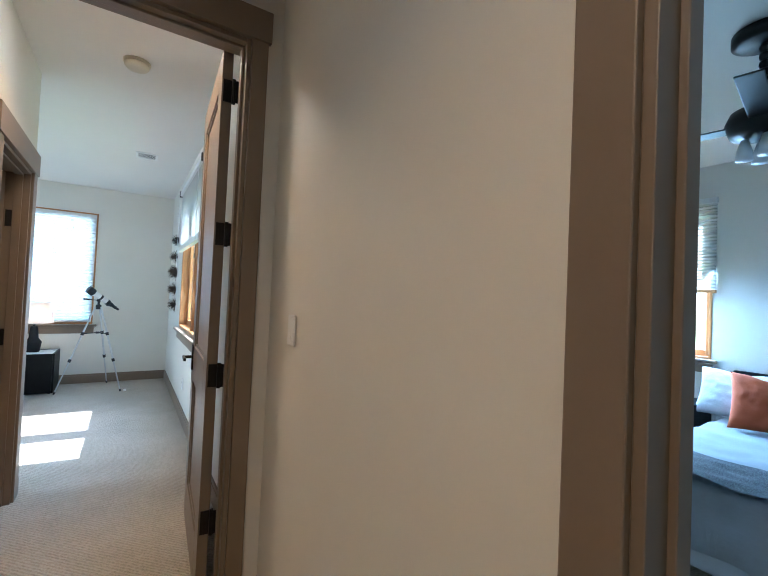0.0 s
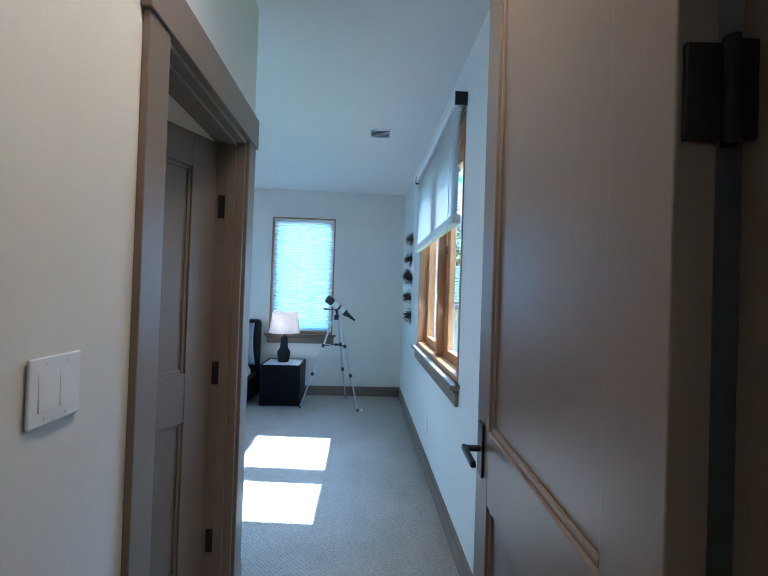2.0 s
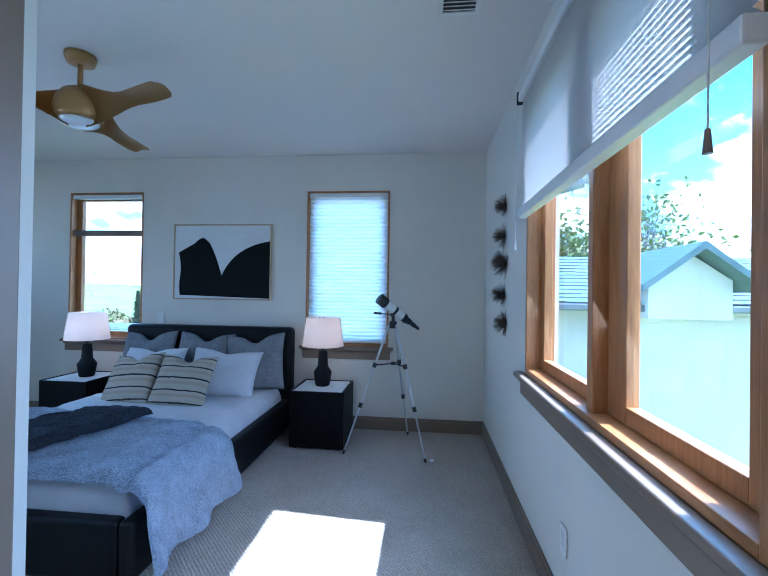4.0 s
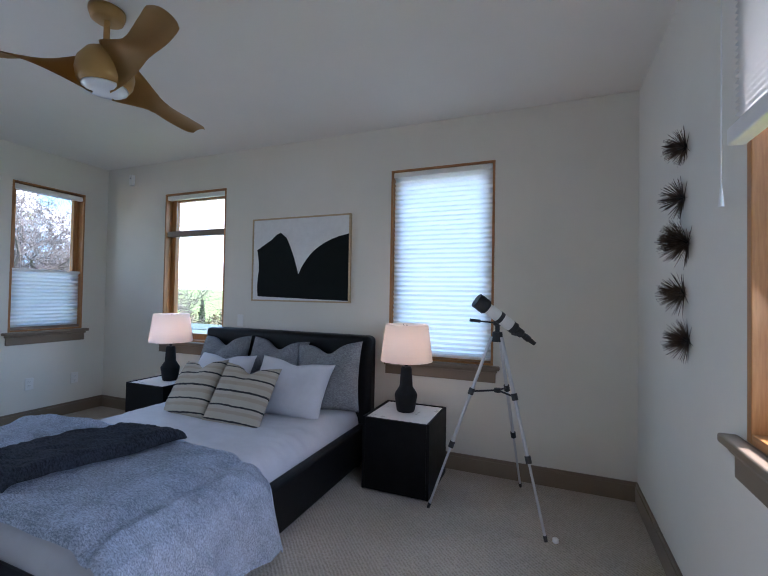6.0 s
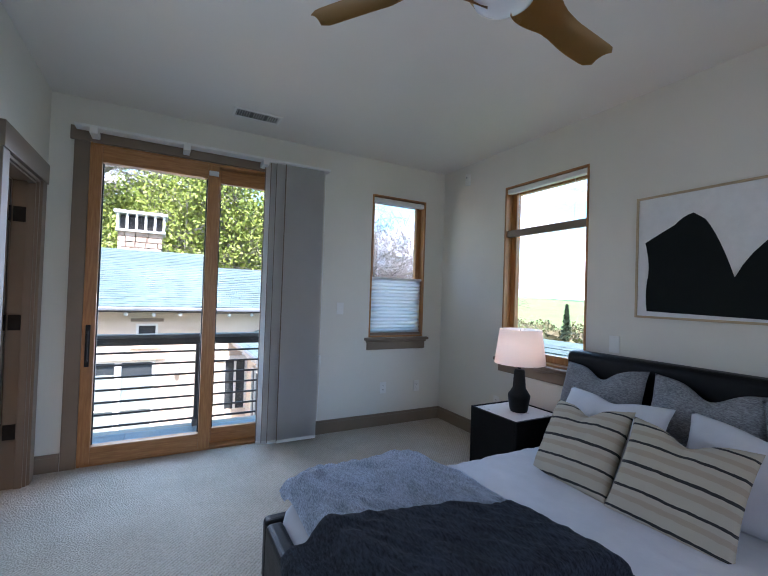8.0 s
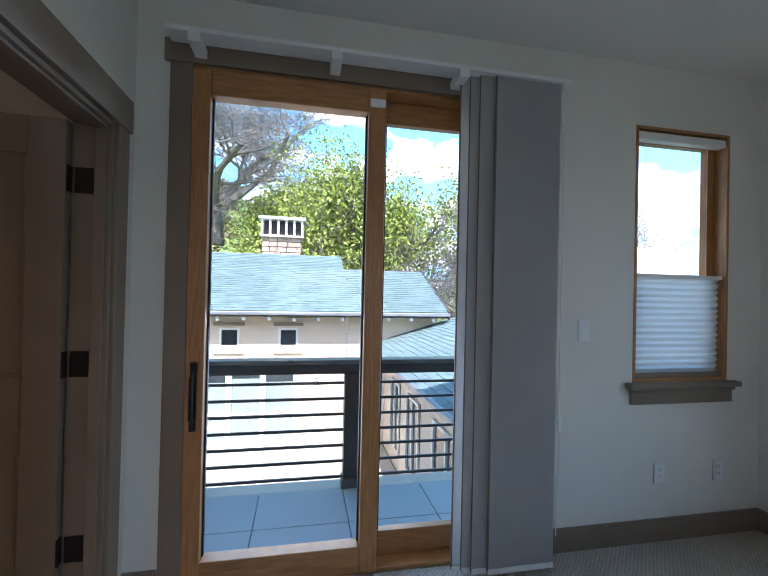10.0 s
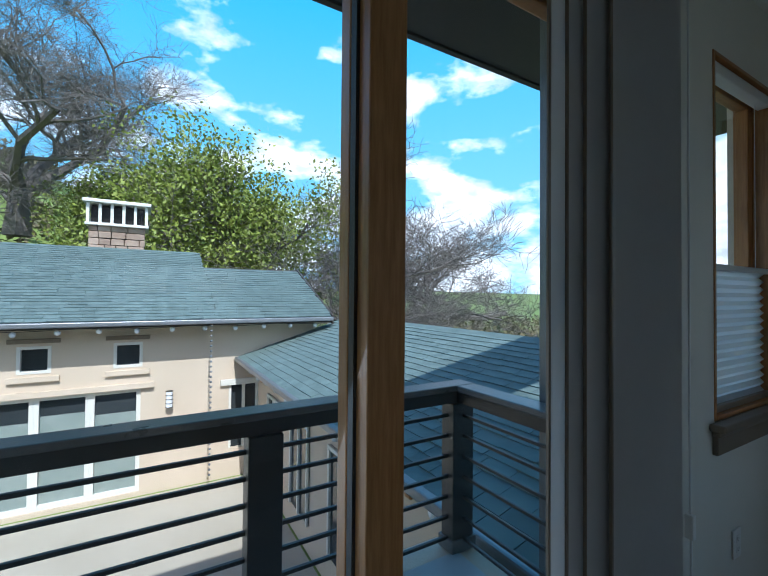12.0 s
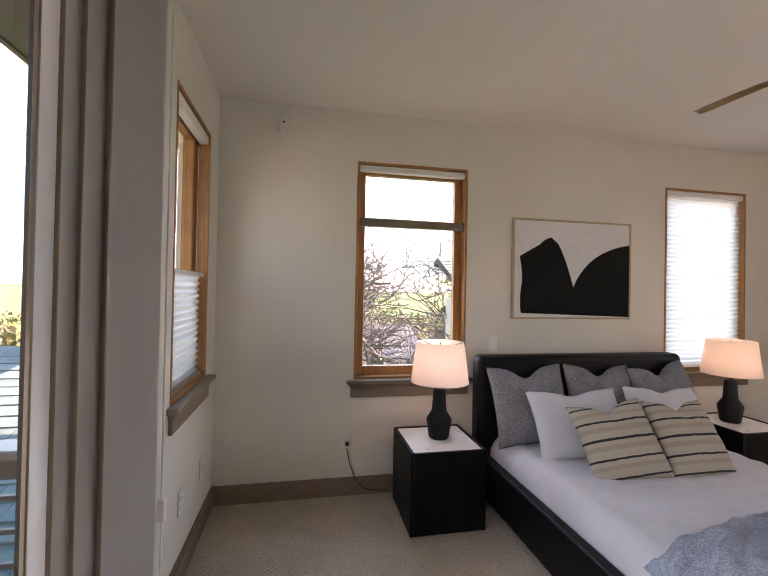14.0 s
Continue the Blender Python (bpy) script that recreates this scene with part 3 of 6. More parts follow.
panel_door("door_entry", 0.81, 2.425, pose(1.822, 2.662, 0, 0, 0, -3.2), (0.345, 0.982, 1.606, 2.247), 0.955, "taupe painted two-panel entry door standing open")
dc = panel_door("door_closet", 0.69, 2.015, pose(0.862, 4.043, 0, 0, 0, 153), (0.22, 1.02, 1.82), 0.97, "taupe painted two-panel closet door ajar")
for z in (0.30, 1.02, 1.74):
    structure("trim_closet_hinge", box((0.868, CLOSET[1] - 0.0215, z - 0.05), (0.925, CLOSET[1] - 0.0175, z + 0.05), 0.001), IRON, "black iron hinge leaf on the closet jamb", "hinge")
panel_door("door_bath", 0.655, 2.01, pose(-3.005, YS - 0.135, 0, 0, 0, 182), (0.37, 1.08, 1.79), 0.97, "taupe painted bathroom door standing open")
bm = box((1.0785, 2.615, 0.83), (1.0820, 2.655, 0.93), 0.001)
structure("trim_strike_plate", bm, IRON, "black strike plate let into the jamb", "strike plate")


# ---- windows ----
def sash(parent, name, mat_v, lo, hi, axis, depth0, depth1, b=0.05, bot=0.06):
    """A wooden sash with a pane. axis: the wall's run ('x' or 'y'); lo, hi: (run, z)."""
    def bx(r0, r1, z0, z1, d0=depth0, d1=depth1):
        return ((r0, d0, z0), (r1, d1, z1)) if axis == "x" else ((d0, r0, z0), (d1, r1, z1))
    s = None
    bits = ((lo[0], lo[0] + b, lo[1], hi[1]), (hi[0] - b, hi[0], lo[1], hi[1]), (lo[0] + b, hi[0] - b, lo[1], lo[1] + bot), (lo[0] + b, hi[0] - b, hi[1] - b, hi[1]))
    bm = bmesh.new()
    for q in bits:
        add_box(bm, *bx(*q), 0.004)
    s = part(name, bm, mat_v, parent, "varnished pine sash")
    mid = (depth0 + depth1) / 2
    pane = part("pane", box(*bx(lo[0] + b, hi[0] - b, lo[1] + bot, hi[1] - b, mid - 0.002, mid + 0.002), 0), GLASS, s, "clear window pane")
    pane.visible_shadow = False
    return s


def frame_run(parent, axis, r0, r1, z0, z1, d0, d1, w, sides=True):
    def bx(a, b, c, d):
        return ((a, d0, c), (b, d1, d)) if axis == "x" else ((d0, a, c), (d1, b, d))
    for q in ((r0, r0 + w, z0, z1), (r1 - w, r1, z0, z1)):
        part("frame_side", box(*bx(*q), 0.003), WOOD, parent)
    part("frame_head", box(*bx(r0 + w, r1 - w, z1 - w, z1), 0.003), WOODH, parent)
    part("frame_bottom", box(*bx(r0 + w, r1 - w, z0, z0 + w), 0.003), WOODH, parent)


def stool(parent, axis, r0, r1, z, face, out, deep):
    """Window stool with horns and a moulded apron under it."""
    horn = 0.02

    def bx(a, b, d0, d1, c, d):
        d0, d1 = min(d0, d1), max(d0, d1)
        return ((a, d0, c), (b, d1, d)) if axis == "x" else ((d0, a, c), (d1, b, d))
    bm = box(*bx(r0 - horn - 0.03, r1 + horn + 0.03, face, face + out * 0.055, z - 0.03, z), 0.008, 3)
    add_box(bm, *bx(r0 + 0.002, r1 - 0.002, face, face - out * deep, z - 0.03, z), 0.001)
    part("window_stool", bm, TRIM, parent, "taupe painted window stool")
    part("apron", box(*bx(r0 - horn, r1 + horn, face, face + out * 0.02, z - 0.125, z - 0.03), 0.004), TRIM, parent, "taupe painted apron")
    part("apron_moulding", box(*bx(r0 - horn - 0.01, r1 + horn + 0.01, face, face + out * 0.034, z - 0.052, z - 0.03), 0.008, 3), TRIM, parent)


def pleats(name, axis, r0, r1, z0, z1, d, step, deep, mat, parent, label):
    bm = bmesh.new()
    n = max(2, int(round((z1 - z0) / step)))
    rows = []
    for i in range(2 * n + 1):
        z = z0 + (z1 - z0) * i / (2 * n)
        o = d + (deep if i % 2 else 0)
        rows.append([bm.verts.new((r, o, z) if axis == "x" else (o, r, z)) for r in (r0, r1)])
    for a, b in zip(rows, rows[1:]):
        bm.faces.new((a[0], a[1], b[1], b[0]))
    return part(name, bm, mat, parent, label)


# north windows
for nm, W, lab in (("window_1", W1, "varnished wooden window with a raised blind"), ("window_2", W2, "varnished wooden window behind a closed white pleated blind")):
    w = thing(nm, lab, "window", kind="structure")
    frame_run(w, "x", W[0], W[1], W[2], W[3], YN - 0.004, YN + 0.15, 0.018)
    sash(w, "sash", WOOD, (W[0] + 0.018, W[2] + 0.018), (W[1] - 0.018, W[3] - 0.018), "x", YN + 0.075, YN + 0.125, b=0.055)
    stool(w, "x", W[0], W[1], W[2], YN, -1, 0.0)
w = thing("blind_cellular", "white cellular blind raised, taupe bottom bar across", "blind")
part("headrail", box((W1[0] + 0.02, YN + 0.005, 2.30), (W1[1] - 0.02, YN + 0.055, 2.343), 0.006), PLASTIC, w, "white headrail")
part("bottom_rail", box((W1[0] + 0.02, YN + 0.012, 1.905), (W1[1] - 0.02, YN + 0.058, 1.965), 0.005), TRIM, w, "taupe bottom rail with stacked pleats")
for x in (W1[0] + 0.14, W1[1] - 0.14):
    part("lift_cord", tube((x, YN + 0.03, 1.965), (x, YN + 0.03, 2.30), 0.001, n=5), PLASTIC, w)
w = thing("blind_cellular", "closed white pleated blind glowing with daylight", "blind")
part("headrail", box((W2[0] + 0.02, YN + 0.005, 2.295), (W2[1] - 0.02, YN + 0.055, 2.338), 0.006), PLASTIC, w, "white headrail")
pleats("pleated_cloth", "x", W2[0] + 0.022, W2[1] - 0.022, 0.865, 2.295, YN + 0.03, 0.038, 0.016, PLEAT, w, "white pleated cloth")
part("bottom_rail", box((W2[0] + 0.02, YN + 0.014, 0.842), (W2[1] - 0.02, YN + 0.05, 0.866), 0.004), PLASTIC, w)

# west window
w = thing("window_3", "varnished wooden window half covered by a bottom blind", "window", kind="structure")
frame_run(w, "y", W0[0], W0[1], W0[2], W0[3], XW - 0.15, XW + 0.004, 0.018)
sash(w, "sash", WOOD, (W0[0] + 0.018, W0[2] + 0.018), (W0[1] - 0.018, W0[3] - 0.018), "y", XW - 0.125, XW - 0.075, b=0.05)
stool(w, "y", W0[0], W0[1], W0[2], XW, 1, 0.0)
w = thing("blind_cellular", "white pleated blind covering the lower half", "blind")
part("headrail", box((XW - 0.055, W0[0] + 0.02, 2.295), (XW - 0.005, W0[1] - 0.02, 2.343), 0.006), PLASTIC, w, "white headrail")
pleats("pleated_cloth", "y", W0[0] + 0.022, W0[1] - 0.022, 0.95, 1.50, XW - 0.035, 0.036, -0.016, PLEAT, w, "white pleated cloth")
part("top_rail", box((XW - 0.055, W0[0] + 0.02, 1.50), (XW - 0.015, W0[1] - 0.02, 1.525), 0.004), PLASTIC, w)
part("bottom_rail", box((XW - 0.055, W0[0] + 0.02, 0.924), (XW - 0.015, W0[1] - 0.02, 0.95), 0.004), TRIM, w)
for y in (W0[0] + 0.10, W0[1] - 0.12):
    part("lift_cord", tube((XW - 0.035, y, 1.525), (XW - 0.035, y, 2.30), 0.001, n=5), PLASTIC, w)

# wide east window
w = thing("window_4", "wide varnished wooden slider window with two sashes", "window", kind="structure")
frame_run(w, "y", WE[0], WE[1], WE[2], WE[3], XE - 0.004, XE + 0.15, 0.03)
part("mullion", box((XE + 0.02, 5.255, WE[2] + 0.03), (XE + 0.13, 5.30, WE[3] - 0.03), 0.004), WOOD, w, "varnished pine mullion")
sash(w, "sash", WOOD, (5.30, WE[2] + 0.03), (WE[1] - 0.03, WE[3] - 0.03), "y", XE + 0.075, XE + 0.12, b=0.055)
sash(w, "sash", WOOD, (WE[0] + 0.03, WE[2] + 0.03), (5.255, WE[3] - 0.03), "y", XE + 0.075, XE + 0.12, b=0.13)
stool(w, "y", WE[0], WE[1] + 0.02, WE[2], XE, -1, 0.0)
w = thing("blind_cellular", "grey-white pleated blind half lowered over the window", "blind")
part("headrail", box((1.985, 4.46, 2.45), (2.045, 6.09, 2.50), 0.008), PLASTIC, w, "white headrail")
for y in (4.443, 6.092):
    part("end_bracket", box((1.98, y, 2.44), (2.049, y + 0.015, 2.512), 0.003), RUBBER, w, "black end bracket")
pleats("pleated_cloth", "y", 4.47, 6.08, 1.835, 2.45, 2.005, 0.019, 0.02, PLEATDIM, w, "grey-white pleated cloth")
part("bottom_rail", box((1.988, 4.46, 1.785), (2.036, 6.09, 1.838), 0.006), PLASTIC, w, "pale bottom rail")
part("pull_cord", tube((1.985, 6.118, 1.66), (1.985, 6.118, 2.45), 0.0022, n=6), PLASTIC, w)
part("cord_tassel", tube((1.985, 6.118, 1.61), (1.985, 6.118, 1.665), 0.008, 0.004, n=10), PLASTIC, w)
part("pull_cord", tube((1.975, 4.52, 1.66), (1.975, 4.52, 2.45), 0.0022, n=6), PLASTIC, w)
part("cord_tassel", tube((1.975, 4.52, 1.62), (1.975, 4.52, 1.665), 0.009, 0.005, n=10), TRIM, w)

# second bedroom window
w = thing("window_5", "wooden window with a half-lowered pleated blind", "window", kind="structure")
frame_run(w, "y", W9[0], W9[1], W9[2], W9[3], 6.046, 6.20, 0.02)
sash(w, "sash", WOOD, (W9[0] + 0.02, W9[2] + 0.02), (W9[1] - 0.02, W9[3] - 0.02), "y", 6.12, 6.17, b=0.05)
stool(w, "y", W9[0], W9[1], W9[2], 6.05, -1, 0.0)
w = thing("blind_cellular", "grey pleated blind lowered over the upper window", "blind")
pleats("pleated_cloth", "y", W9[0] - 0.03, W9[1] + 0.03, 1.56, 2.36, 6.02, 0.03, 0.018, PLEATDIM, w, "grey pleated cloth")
part("headrail", box((6.0, W9[0] - 0.035, 2.36), (6.045, W9[1] + 0.035, 2.41), 0.004), PLASTIC, w)
part("bottom_rail", box((6.005, W9[0] - 0.035, 1.53), (6.04, W9[1] + 0.035, 1.56), 0.004), WOOD, w)

# ---- sliding balcony door ----
w = thing("door_sliding", "varnished wooden sliding balcony door with two glazed leaves", "sliding door", kind="structure")
frame_run(w, "y", SD[0], SD[1], 0.0, SD[3], XW - 0.16, XW + 0.004, 0.022)


def leaf(y0, y1, d0, d1, bl, br):
    bm = bmesh.new()
    z0, z1, bot, top = 0.023, SD[3] - 0.023, 0.125, 0.115
    for lo, hi in (((d0, y0, z0), (d1, y0 + bl, z1)), ((d0, y1 - br, z0), (d1, y1, z1))):
        add_box(bm, lo, hi, 0.004)
    s = part("leaf_stiles", bm, WOOD, w, "varnished pine stiles")
    bm = bmesh.new()
    for lo, hi in (((d0, y0 + bl, z0), (d1, y1 - br, z0 + bot)), ((d0, y0 + bl, z1 - top), (d1, y1 - br, z1))):
        add_box(bm, lo, hi, 0.004)
    part("leaf_rails", bm, WOODH, s, "varnished pine rails")
    mid = (d0 + d1) / 2
    bm = bmesh.new()
    for lo, hi in (((d0 + 0.006, y0 + bl - 0.001, z0 + bot), (d0 + 0.03, y0 + bl + 0.008, z1 - top)), ((d0 + 0.006, y1 - br - 0.008, z0 + bot), (d0 + 0.03, y1 - br + 0.001, z1 - top))):
        add_box(bm, lo, hi)
    part("glazing_gasket", bm, RUBBER, s, "black glazing gasket")
    p = part("pane", box((mid - 0.003, y0 + bl, z0 + bot), (mid + 0.003, y1 - br, z1 - top), 0), GLASS, s, "clear glass pane")
    p.visible_shadow = False
    return s


lf = leaf(SD[0] + 0.001, 5.332, XW - 0.052, XW + 0.024, 0.078, 0.086)
leaf(5.255, SD[1] - 0.023, XW - 0.135, XW - 0.087, 0.10, 0.08)
hx = XW + 0.024
bm = box((hx, 4.463, 0.74), (hx + 0.008, 4.493, 1.05), 0.004)
add_tube(bm, (hx + 0.004, 4.478, 0.78), (hx + 0.04, 4.478, 0.81), 0.008)
add_tube(bm, (hx + 0.004, 4.478, 1.01), (hx + 0.04, 4.478, 0.98), 0.008)
add_tube(bm, (hx + 0.04, 4.478, 0.80), (hx + 0.04, 4.478, 0.99), 0.009)
part("pull_handle", bm, IRON, lf, "black iron pull handle")
part("contact_sensor", box((XW + 0.024, 5.25, 2.285), (XW + 0.042, 5.325, 2.325), 0.005), PLASTIC, w, "white contact sensor")
t = thing("trim_sliding", "taupe painted casing round the balcony door", "door casing", kind="structure")
part("casing_post", box((XW, SD[0] - 0.095, 0), (XW + 0.019, SD[0], SD[3]), 0.003), TRIM, t)
part("casing_post", box((XW, SD[1], 0), (XW + 0.019, SD[1] + 0.095, SD[3]), 0.003), TRIM, t)
part("casing_head", box((XW, SD[0] - 0.12, SD[3]), (XW + 0.025, SD[1] + 0.11, SD[3] + 0.10), 0.003), TRIM, t)

# panel-track blind, stacked at one end
t = thing("panel_blind", "grey cloth panel-track blind drawn aside and stacked", "blind")
part("track", box((XW + 0.055, 4.36, 2.462), (XW + 0.155, 6.27, 2.482), 0.003), PLASTIC, t, "white blind track")
for y in (4.45, 5.05, 5.66):
    part("track_bracket", box((XW + 0.02, y, 2.42), (XW + 0.16, y + 0.05, 2.464), 0.004), PLASTIC, t)
for i, (y0, y1) in enumerate(((5.695, 6.19), (5.74, 6.20), (5.785, 6.205), (5.862, 6.215))):
    x = XW + 0.085 + 0.017 * i
    bm = bmesh.new()
    n = 14
    cols = []
    for k in range(n + 1):
        y = y0 + (y1 - y0) * k / n
        cols.append([bm.verts.new((x + 0.0025 * math.sin(3.1 * k / n + i), y, z)) for z in (0.03, 0.8, 1.6, 2.46)])
    for a, b in zip(cols, cols[1:]):
        for k in range(3):
            bm.faces.new((a[k], b[k], b[k + 1], a[k + 1]))
    bmesh.ops.solidify(bm, geom=bm.faces, thickness=0.003)
    part("cloth_panel", bm, PANELCLOTH, t, "grey woven panel")
    # thin dark strip added at each edge as the shade between stacked panels
    part("edge_shade_strip", box((x - 0.006, y0 - 0.004, 0.03), (x + 0.002, y0 + 0.004, 2.46), 0.001), TRIM, t, "dark strip in place of the shade between panels")
    part("bottom_bar", box((x - 0.005, y0, 0.02), (x + 0.006, y1, 0.045), 0.002), PLASTIC, t)
part("pull_cord", tube((XW + 0.15, 6.225, 0.75), (XW + 0.15, 6.225, 2.46), 0.003, n=6), PLASTIC, t)
part("pull_cord", tube((XW + 0.148, 6.22, 0.18), (XW + 0.15, 6.235, 0.75), 0.003, n=6), PLASTIC, t)
part("cord_tensioner", box((XW + 0.138, 6.215, 0.70), (XW + 0.162, 6.235, 0.77), 0.004), PLASTIC, t)


# ---- bed ----
def grid_surface(nu, nv, f, thick=0.0):
    """A cloth-like sheet from f(u, v), u and v in 0..1."""
    bm = bmesh.new()
    vs = [[bm.verts.new(f(i / nu, j / nv)) for j in range(nv + 1)] for i in range(nu + 1)]
    for i in range(nu):
        for j in range(nv):
            bm.faces.new((vs[i][j], vs[i + 1][j], vs[i + 1][j + 1], vs[i][j + 1]))
    if thick:
        bmesh.ops.solidify(bm, geom=bm.faces, thickness=thick)
    bmesh.ops.recalc_face_normals(bm, faces=bm.faces)
    return bm


def nz(x, y, z=0.0):
    return noise.noise(Vector((x, y, z)))


def sstep(a, b, x):
    t = max(0.0, min(1.0, (x - a) / (b - a)))
    return t * t * (3 - 2 * t)


BX0, BX1, BY0, BY1 = -1.46, 0.208, 5.39, 7.53


def mattress_z(x, y):
    d = min(x - (BX0 + 0.07), (BX1 - 0.07) - x, y - (BY0 + 0.07))
    e = max(0.0, min(1.0, d / 0.13))
    z = 0.28 + 0.175 * math.sqrt(max(0.0, 1 - (1 - e) ** 2))
    z += 0.006 * nz(x * 2.2, y * 2.2) + 0.0045 * nz(x * 7, y * 16, 3) * sstep(0, 0.5, 1)
    side = sstep(-1.0, -1.32, x) + sstep(-0.2, 0.12, x)
    z += 0.010 * side * nz(x * 5 + y * 2, y * 15 - x * 6, 7)
    return z


bed = thing("bed", "low black leather platform bed made up with white sheets", "bed", pose(0, 0, 0))
t = 0.075
part("side_rail", box((BX0, BY0, 0.05), (BX0 + t, BY1, 0.325), 0.025, 4), LEATHER, bed)
part("side_rail", box((BX1 - t, BY0, 0.05), (BX1, BY1, 0.325), 0.025, 4), LEATHER, bed)
part("foot_rail", box((BX0 + t, BY0 - 0.005, 0.05), (BX1 - t, BY0 + t, 0.325), 0.025, 4), LEATHER, bed)
part("headboard", box((BX0 - 0.01, 7.455, 0.04), (BX1 + 0.01, 7.60, 0.998), 0.045, 6), LEATHER, bed, "padded black leather headboard")
part("slat_base", box((BX0 + t, BY0 + t, 0.15), (BX1 - t, BY1, 0.2), 0.002), BLACK, bed)
for x in (BX0 + 0.08, BX1 - 0.08):
    for y in (BY0 + 0.08, BY1 - 0.1):
        part("leg", box((x - 0.03, y - 0.03, 0), (x + 0.03, y + 0.03, 0.06), 0.004), BLACK, bed)

mx0, mx1, my0, my1 = BX0 + 0.07, BX1 - 0.07, BY0 + 0.07, 7.455
bm = grid_surface(110, 150, lambda u, v: (mx0 + (mx1 - mx0) * u, my0 + (my1 - my0) * v, mattress_z(mx0 + (mx1 - mx0) * u, my0 + (my1 - my0) * v)))
bot = [e for e in bm.edges if e.is_boundary]
r = bmesh.ops.extrude_edge_only(bm, edges=bot)
for g in r["geom"]:
    if isinstance(g, bmesh.types.BMVert):
        g.co.z = 0.2
mt = thing("mattress", "mattress in a rumpled white cotton sheet", "mattress")
part("fitted_sheet", bm, SHEET, mt, "", True)
part("core", box((mx0 + 0.02, my0 + 0.02, 0.201), (mx1 - 0.02, my1 - 0.02, 0.27), 0.01), SHEET, mt, "white mattress core")


def bed_profile(s, y, lift):
    """Across the bed at arc length s from the middle of the bed: over the top, then down the side."""
    xm, half = (BX0 + BX1) / 2, (BX1 - BX0) / 2 - 0.065
    if abs(s) <= half:
        x = xm + s
        return x, mattress_z(max(mx0 + 0.05, min(mx1 - 0.05, x)), max(my0 + 0.1, y)) + lift
    over = abs(s) - half
    sg = 1 if s > 0 else -1
    r = 0.10
    a = min(over / r, math.pi / 2)
    x = half + r * math.sin(a) + (0.05 * (over - r * 1.57) if over > r * 1.57 else 0)
    z = 0.43 + lift - r * (1 - math.cos(a)) - max(0.0, over - r * 1.57)
    return xm + sg * x, z


def rounded(d, r):
    """Height share of a puffed edge at distance d from it."""
    q = max(0.0, min(1.0, d / r))
    return math.sqrt(max(0.0, 1 - (1 - q) ** 2))


def creases(x, y):
    """Long soft folds fanning across the cloth."""
    a = 1 - abs(nz(x * 2.0 + y * 2.4, y * 8.5 - x * 5.0, 7)) * 2.6
    b = 1 - abs(nz(x * 3.1 - y * 1.5, y * 13.0 - x * 9.0, 3)) * 2.6
    return 0.020 * max(0.0, a) ** 2 + 0.011 * max(0.0, b) ** 2


def duvet_at(u, v):
    s = -0.80 + u * (0.80 + 1.22)
    y = 5.455 + v * 0.80
    y += (-0.16 * sstep(0.45, 0.05, u) + 0.04 * math.sin(u * 5.0 + 0.6)) * v + 0.02 * nz(u * 6, 3.1) - 0.06 * sstep(0.65, 1.0, u) * (1 - v)
    if s > 0.86:
        y += 0.16 * (s - 0.86) * (v - 0.35)
    e = rounded(s + 0.80, 0.09) * rounded(v * 0.80, 0.07) * rounded((1 - v) * 0.80, 0.07)
    west = sstep(0.55, 0.1, u)
    puff = (0.055 + 0.035 * west) * e + 0.010 * e * nz(u * 5, v * 4, 9)
    x, z = bed_profile(s, y, 0.006 + puff)
    wr = e * (creases(s, y) * (0.45 + 0.9 * west) + 0.006 * nz(u * 14 - v * 9, v * 30 - u * 18, 2))
    if s > 0.86:
        x += 0.032 * (1.0 + math.sin(v * 15 + 1.0)) * sstep(0.86, 1.15, s) + 0.012 + abs(wr)
    else:
        z += wr
    return (x, y, max(z, 0.016))


dv = thing("duvet", "grey-blue tweed duvet across the bed foot, hanging to the carpet", "duvet")
part("cover", grid_surface(190, 120, duvet_at, 0.012), TWEED, dv, "", True)
bm = bmesh.new()
rim = [Vector(duvet_at(i / 90, 1.0)) for i in range(91)]
for a, b in zip(rim, rim[1:]):
    add_tube(bm, a + Vector((0, 0.003, 0.004)), b + Vector((0, 0.003, 0.004)), 0.004, n=6)
part("piping", bm, TWEED, dv, "stitched edge piping", True)


def throw_at(u, v):
    L = 0.98 * v - 0.24
    x = -0.93 + 0.42 * u + 0.30 * max(0.0, v - 0.2) + 0.012 * nz(v * 6, u * 3)
    e = rounded(min(u, 1 - u) * 0.42, 0.03) * rounded((1 - v) * 0.98, 0.04)
    if L >= 0:
        y = 5.43 + L + 0.06 * (u - 0.5)
        z = mattress_z(max(mx0 + 0.15, x), max(my0 + 0.15, y)) + 0.088 + 0.052 * e
        z += 0.010 * nz(x * 4, y * 4, 4) + e * (0.007 * nz(u * 5 + 2, v * 16, 8) + 0.5 * creases(x * 1.6, y * 1.6))
        z -= 0.10 * sstep(0.10, 0.0, L) ** 2
    else:
        y = 5.372 - 0.03 * sstep(0, 0.05, -L) - 0.018 * e + 0.008 * math.sin(u * 22)
        z = 0.50 + L
    return (x, y, z)


